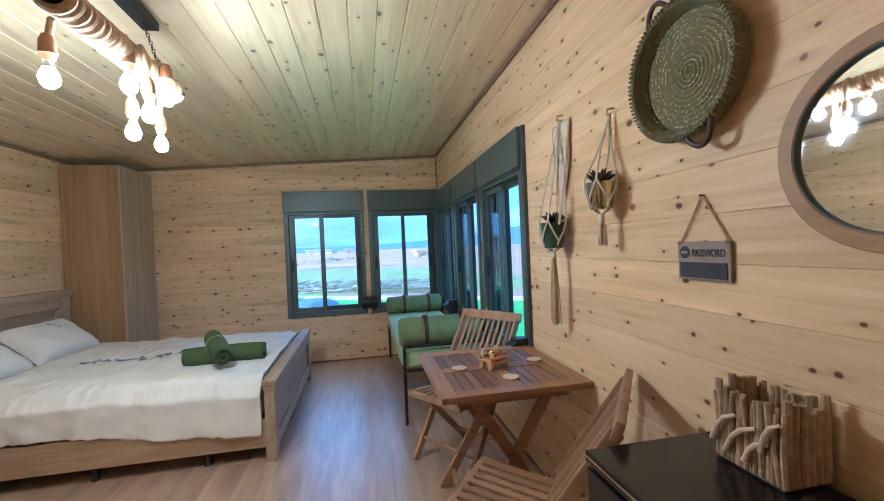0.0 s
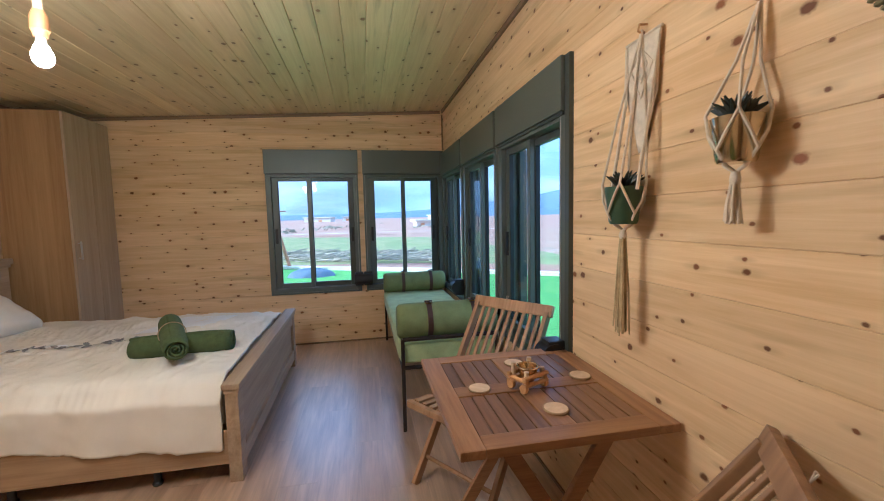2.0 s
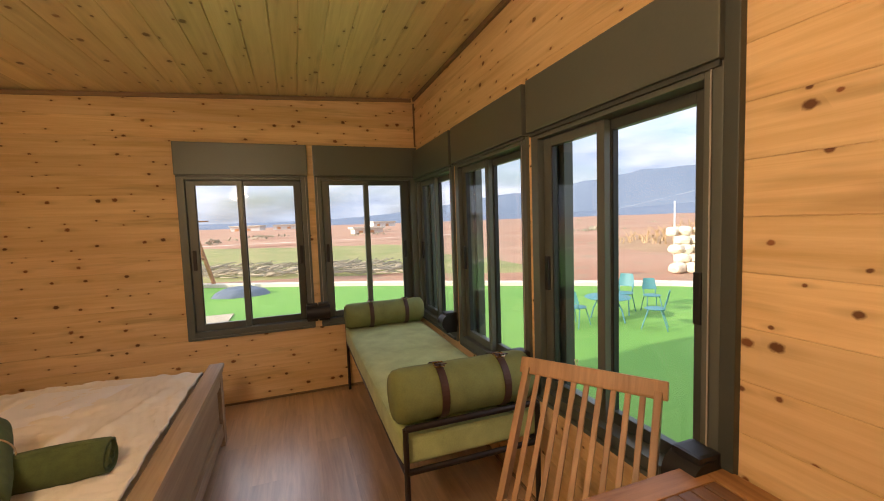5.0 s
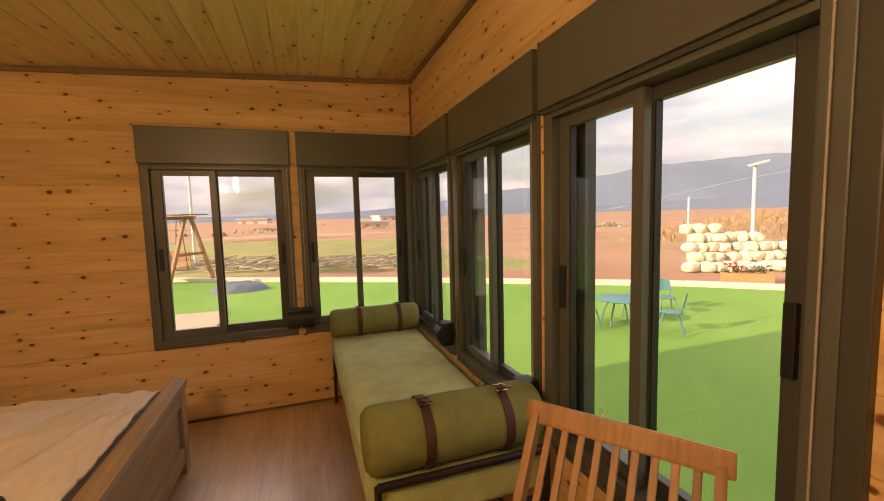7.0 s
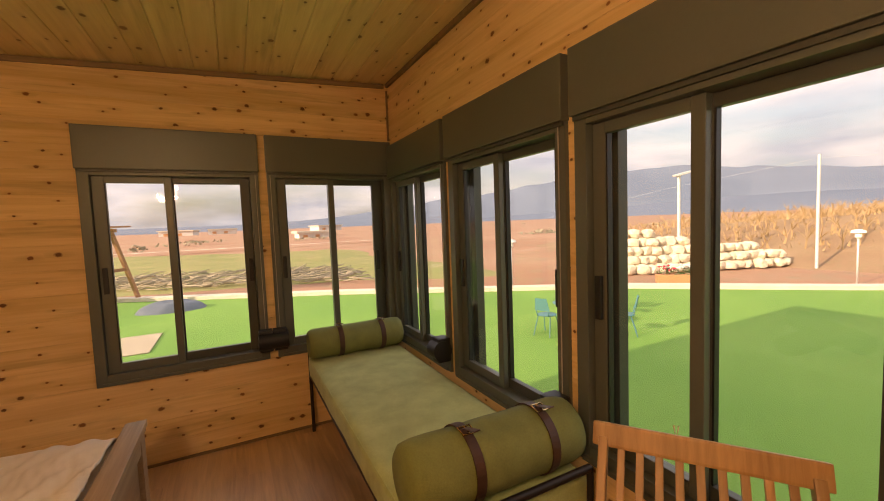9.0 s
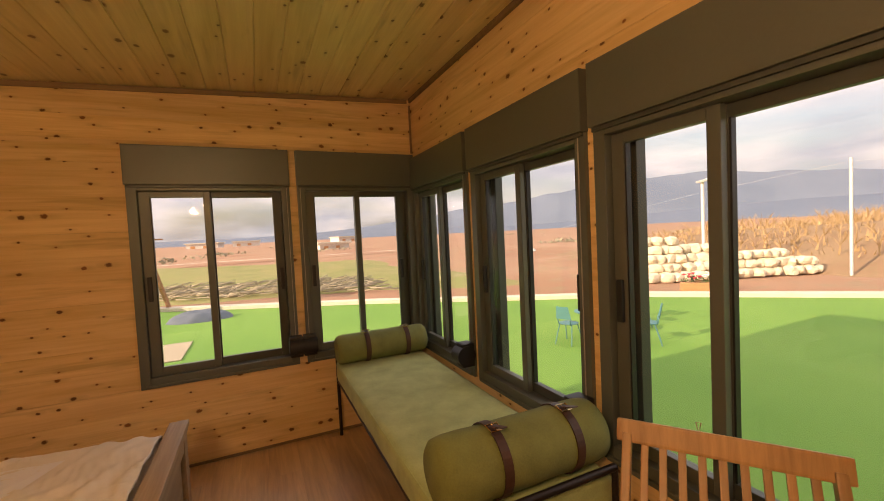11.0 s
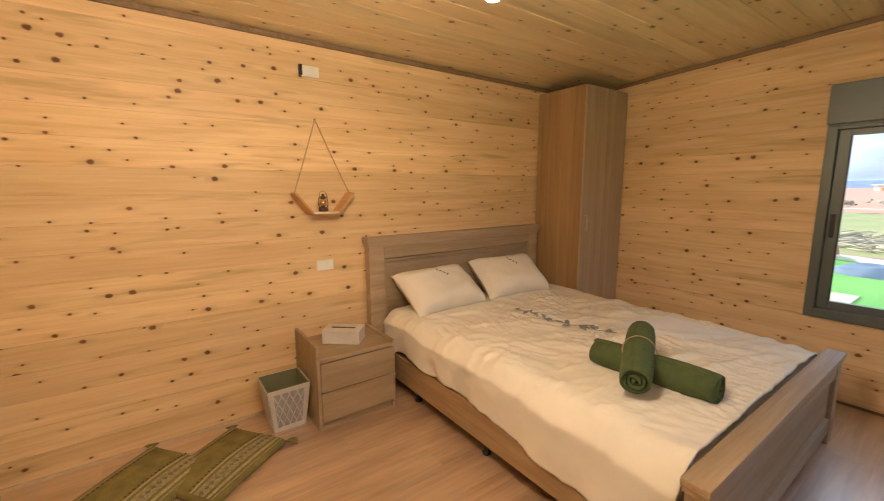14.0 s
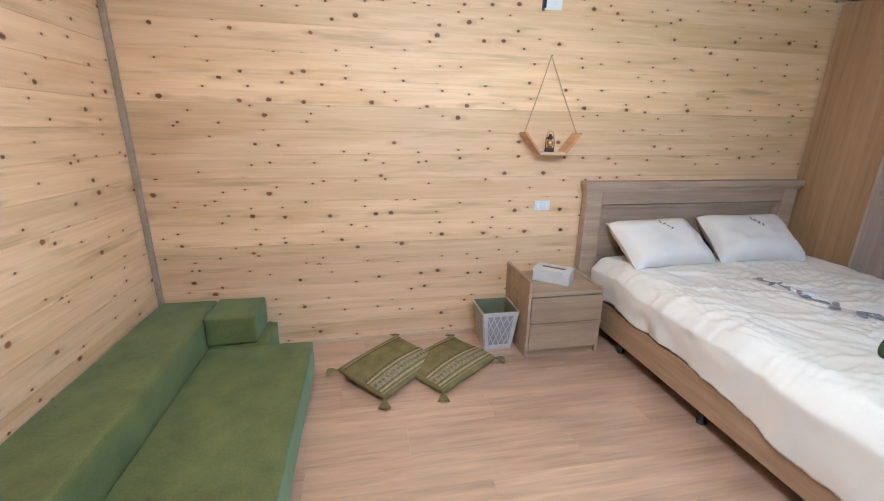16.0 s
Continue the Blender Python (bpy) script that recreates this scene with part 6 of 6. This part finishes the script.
planter = thing("flower_trough", pose(11.35, 9.95, GROUND, 0, 0, -42), "terracotta trough with red and white flowers", "planter")
part("trough", solid(-0.55, 0.55, -0.14, 0.14, 0.0, 0.24, 0.02), TERRACOTTA, planter)
rnd = random.Random(3)
lf = bmesh.new()
for k in range(160):
    p = Vector((rnd.uniform(-0.5, 0.5), rnd.uniform(-0.14, 0.14), rnd.uniform(0.24, 0.42)))
    a = Vector((rnd.uniform(-1, 1), rnd.uniform(-1, 1), rnd.uniform(-0.3, 1))).normalized() * 0.07
    b = a.orthogonal().normalized() * 0.025
    lf.faces.new([lf.verts.new(t) for t in (p, p + a * 0.5 + b, p + a, p + a * 0.5 - b)])
part("foliage", lf, LEAF_GREEN, planter)
for k in range(26):
    px = rnd.uniform(-0.5, 0.5)
    part("flower", turned(((0.001, -0.03), (0.045, 0.0), (0.05, 0.02), (0.001, 0.03)), 8, Matrix.Translation((px, rnd.uniform(-0.14, 0.14), rnd.uniform(0.36, 0.5)))), PETAL if px < -0.1 else WHITE_PLASTIC, planter)


def garden_chair(m):
    c = thing("garden_chair", m, "turquoise garden chair standing on the turf", "chair", "turquoise garden set")
    part("seat", turned(((0.001, 0.43), (0.19, 0.43), (0.215, 0.445), (0.19, 0.455), (0.001, 0.45)), 20), TURQ, c)
    part("backrest", grid(8, 6, lambda u, v: ((u - 0.5) * 0.36 * (1 - 0.25 * v), -0.2 - 0.06 * v - 0.03 * (1 - (2 * u - 1) ** 2), 0.56 + v * 0.28)), TURQ, c)
    for s in (-1, 1):
        part("back_post", rod([(s * 0.13, -0.17, 0.43), (s * 0.15, -0.21, 0.6)], 0.012, 7), TURQ, c)
        part("leg", rod([(s * 0.14, 0.12, 0.43), (s * 0.17, 0.2, 0.2), (s * 0.19, 0.26, 0.0)], 0.012, 7), TURQ, c)
        part("leg", rod([(s * 0.14, -0.12, 0.43), (s * 0.17, -0.19, 0.2), (s * 0.19, -0.25, 0.0)], 0.012, 7), TURQ, c)
    return c


ch0 = garden_chair(pose(6.4, 8.55, GROUND, 0, 0, 120) @ Matrix.Scale(0.87, 4))
for px, py, rz_ in ((6.85, 8.3, 150), (5.0, 8.15, -70), (6.0, 7.45, 40)):
    copy_thing(ch0, pose(px, py, GROUND, 0, 0, rz_) @ Matrix.Scale(0.87, 4))
gt = thing("garden_table", pose(5.7, 8.2, GROUND) @ Matrix.Scale(0.87, 4), "low round turquoise garden table on the turf", "table")
part("tabletop", turned(((0.001, 0.48), (0.42, 0.48), (0.45, 0.495), (0.42, 0.51), (0.001, 0.51)), 28), TURQ, gt)
for k in range(4):
    a = k * math.pi / 2 + 0.4
    part("leg", rod([(0.18 * math.cos(a), 0.18 * math.sin(a), 0.48), (0.30 * math.cos(a), 0.30 * math.sin(a), 0.24), (0.36 * math.cos(a), 0.36 * math.sin(a), 0.0)], 0.016, 8), TURQ, gt)

swing = thing("garden_swing", pose(-3.35, 17.2, GROUND, 0, 0, -32), "brown timber garden swing with roof and bench", "swing")
for s in (-1, 1):
    for d in (-1, 1):
        part("leg", bar((s * 1.0, d * 0.85, 0.0), (s * 1.0, d * 0.12, 2.0), 0.09, 0.09, 0.006, (1, 0, 0)), SWING_WOOD, swing)
    part("cross_beam", bar((s * 1.0, -0.5, 0.95), (s * 1.0, 0.5, 0.95), 0.05, 0.09, 0.005), SWING_WOOD, swing)
    for d in (-0.22, 0.22):
        part("chain", rod([(s * 0.65, d * 0.3, 1.98), (s * 0.65, d, 0.5)], 0.012, 5), IRON, swing)
part("ridge_beam", bar((-1.25, 0, 2.03), (1.25, 0, 2.03), 0.1, 0.1, 0.006), SWING_WOOD, swing)
part("roof_board", bar((-1.25, 0, 2.13), (1.25, 0, 2.13), 1.0, 0.04, 0.004), SWING_WOOD, swing)
for k in range(4):
    part("seat_board", solid(-0.7, 0.7, -0.26 + k * 0.13, -0.15 + k * 0.13, 0.48, 0.505, 0.004), SWING_WOOD, swing)
    part("back_board", solid(-0.7, 0.7, 0.28, 0.305, 0.56 + k * 0.12, 0.66 + k * 0.12, 0.004), SWING_WOOD, swing)

mound = grid(24, 24, lambda u, v: (-1.0 + (u - 0.5) * 1.5, 15.0 + (v - 0.5) * 1.0, GROUND - 0.01 + 0.26 * max(0.0, 1 - (2 * u - 1) ** 2 - (2 * v - 1) ** 2) ** 0.6 * (1 + 0.25 * noise.noise(Vector((u * 5, v * 5, 0))))))
tagged(part("tarp_heap", mound, TARP), "grey tarpaulin heap lying on the turf edge", "tarp")
rnd = random.Random(15)
lg = bmesh.new()
for k in range(700):
    p = Vector((rnd.uniform(-4.5, 4.2), rnd.uniform(18.4, 22.5), GROUND + rnd.uniform(0.05, 0.2)))
    p.y -= p.x * 0.45
    a = rnd.uniform(-0.7, 0.7)
    ln_ = rnd.uniform(0.3, 1.0)
    tube(lg, [p, p + Vector((ln_ * math.cos(a), ln_ * math.sin(a), rnd.uniform(-0.08, 0.16)))], rnd.uniform(0.008, 0.026), 4)
tagged(part("branch_pile", lg, CUT_WOOD), "scattered pile of cut grey branches", "branches", kind="stuff")


def far_house(x, y, w, d, h, rz_):
    c = thing("farm_building", pose(x, y, GROUND - 0.2, 0, 0, rz_), "small pale farm building far off in the fields", "building")
    part("wall", solid(-w / 2, w / 2, -d / 2, d / 2, 0, h), PLASTER, c)
    part("roof", solid(-w / 2 - 0.4, w / 2 + 0.4, -d / 2 - 0.4, d / 2 + 0.4, h + 0.002, h + 0.35), KERB, c)
    for k in range(2):
        part("window", solid(w * (-0.36 + k * 0.4), w * (-0.22 + k * 0.4), -d / 2 - 0.05, -d / 2 + 0.05, h * 0.4, h * 0.75), TERRACOTTA, c)
    return c


far_house(12.5, 75, 5, 3, 1.2, 6)
far_house(-14, 150, 9, 6, 2.4, -12)
far_house(30, 150, 9, 6, 2.4, 20)
far_house(-3, 190, 10, 6, 2.6, 0)

path_slab = solid(-2.3, -0.85, 10.9, 12.3, GROUND + 0.001, GROUND + 0.02, 0.006)
tagged(part("paving_slab", path_slab, SAND), "pale sandy paving slab set in the turf", "paving", kind="structure")

# far scrub and hedges over the fields
rnd = random.Random(33)
fs = bmesh.new()
for k in range(70):
    d, a = rnd.uniform(48, 230), radians(rnd.uniform(12, 105))
    cx, cy = d * math.cos(a), d * math.sin(a)
    wide, tall = rnd.uniform(0.8, 3.4), rnd.uniform(0.2, 0.6)
    for j in range(34):
        q = rnd.uniform(0, 6.28)
        rr = wide * rnd.random() ** 0.5
        top = tall * (1 - (rr / wide) ** 2 * 0.7)
        p = Vector((cx + rr * math.cos(q), cy + rr * math.sin(q) * 0.5, GROUND + 0.3 + rnd.uniform(-0.4, 1.0) * top))
        e = Vector((rnd.uniform(-1, 1), rnd.uniform(-1, 1), rnd.uniform(-0.2, 1))).normalized() * rnd.uniform(0.25, 0.5)
        b = e.orthogonal().normalized() * 0.16
        fs.faces.new([fs.verts.new(t) for t in (p - e * 0.5, p + b, p + e * 0.5, p - b)])
tagged(part("far_scrub", fs, SCRUB), "dull green scrub scattered over far fields", "scrub", kind="stuff")

# ---- pieces of floor and walls ----
plank_meshes = {}


def plank(x0, x1, y0, y1):
    w, ln_ = round(x1 - x0, 3), round(y1 - y0, 3)
    if (w, ln_) not in plank_meshes:
        bm = bmesh.new()
        c = 0.0006
        prof = ((0.0, -0.012), (0.0, -c), (c, 0.0), (w - c, 0.0), (w, -c), (w, -0.012))
        e = [[bm.verts.new((yy, -px, pz)) for px, pz in prof] for yy in (0.0003, ln_ - 0.0003)]
        for k in range(6):
            bm.faces.new((e[0][k], e[0][(k + 1) % 6], e[1][(k + 1) % 6], e[1][k]))
        bm.faces.new(e[0][::-1])
        bm.faces.new(e[1])
        plank_meshes[(w, ln_)] = mesh_of("plank", bm, LAMINATE)
    ob = new("plank", plank_meshes[(w, ln_)])
    ob.parent = floor_slab
    ob.matrix_basis = pose(x0, y0, 0, 0, 0, 90)


x, row = XL, 0
while x < XR - 0.002:
    x2 = min(x + 0.192, XR)
    y = YB - (row * 0.47) % 1.28
    while y < YF:
        a, b = max(y, YB), min(y + 1.28, YF)
        if b - a > 0.02:
            plank(x, x2, a, b)
        y += 1.28
    x, row = x2, row + 1

board_rows(wall_north, XL, XR, far_open, lambda a, b, z: pose(a, YF, z))
board_rows(wall_south, XL, XR, DOORWAY, lambda a, b, z: pose(b, YB, z, 0, 0, 180))
board_rows(wall_west, YB, YF, [], lambda a, b, z: pose(XL, a, z, 0, 0, 90))
board_rows(wall_east, YB, YF, right_open, lambda a, b, z: pose(XR, b, z, 0, 0, -90))
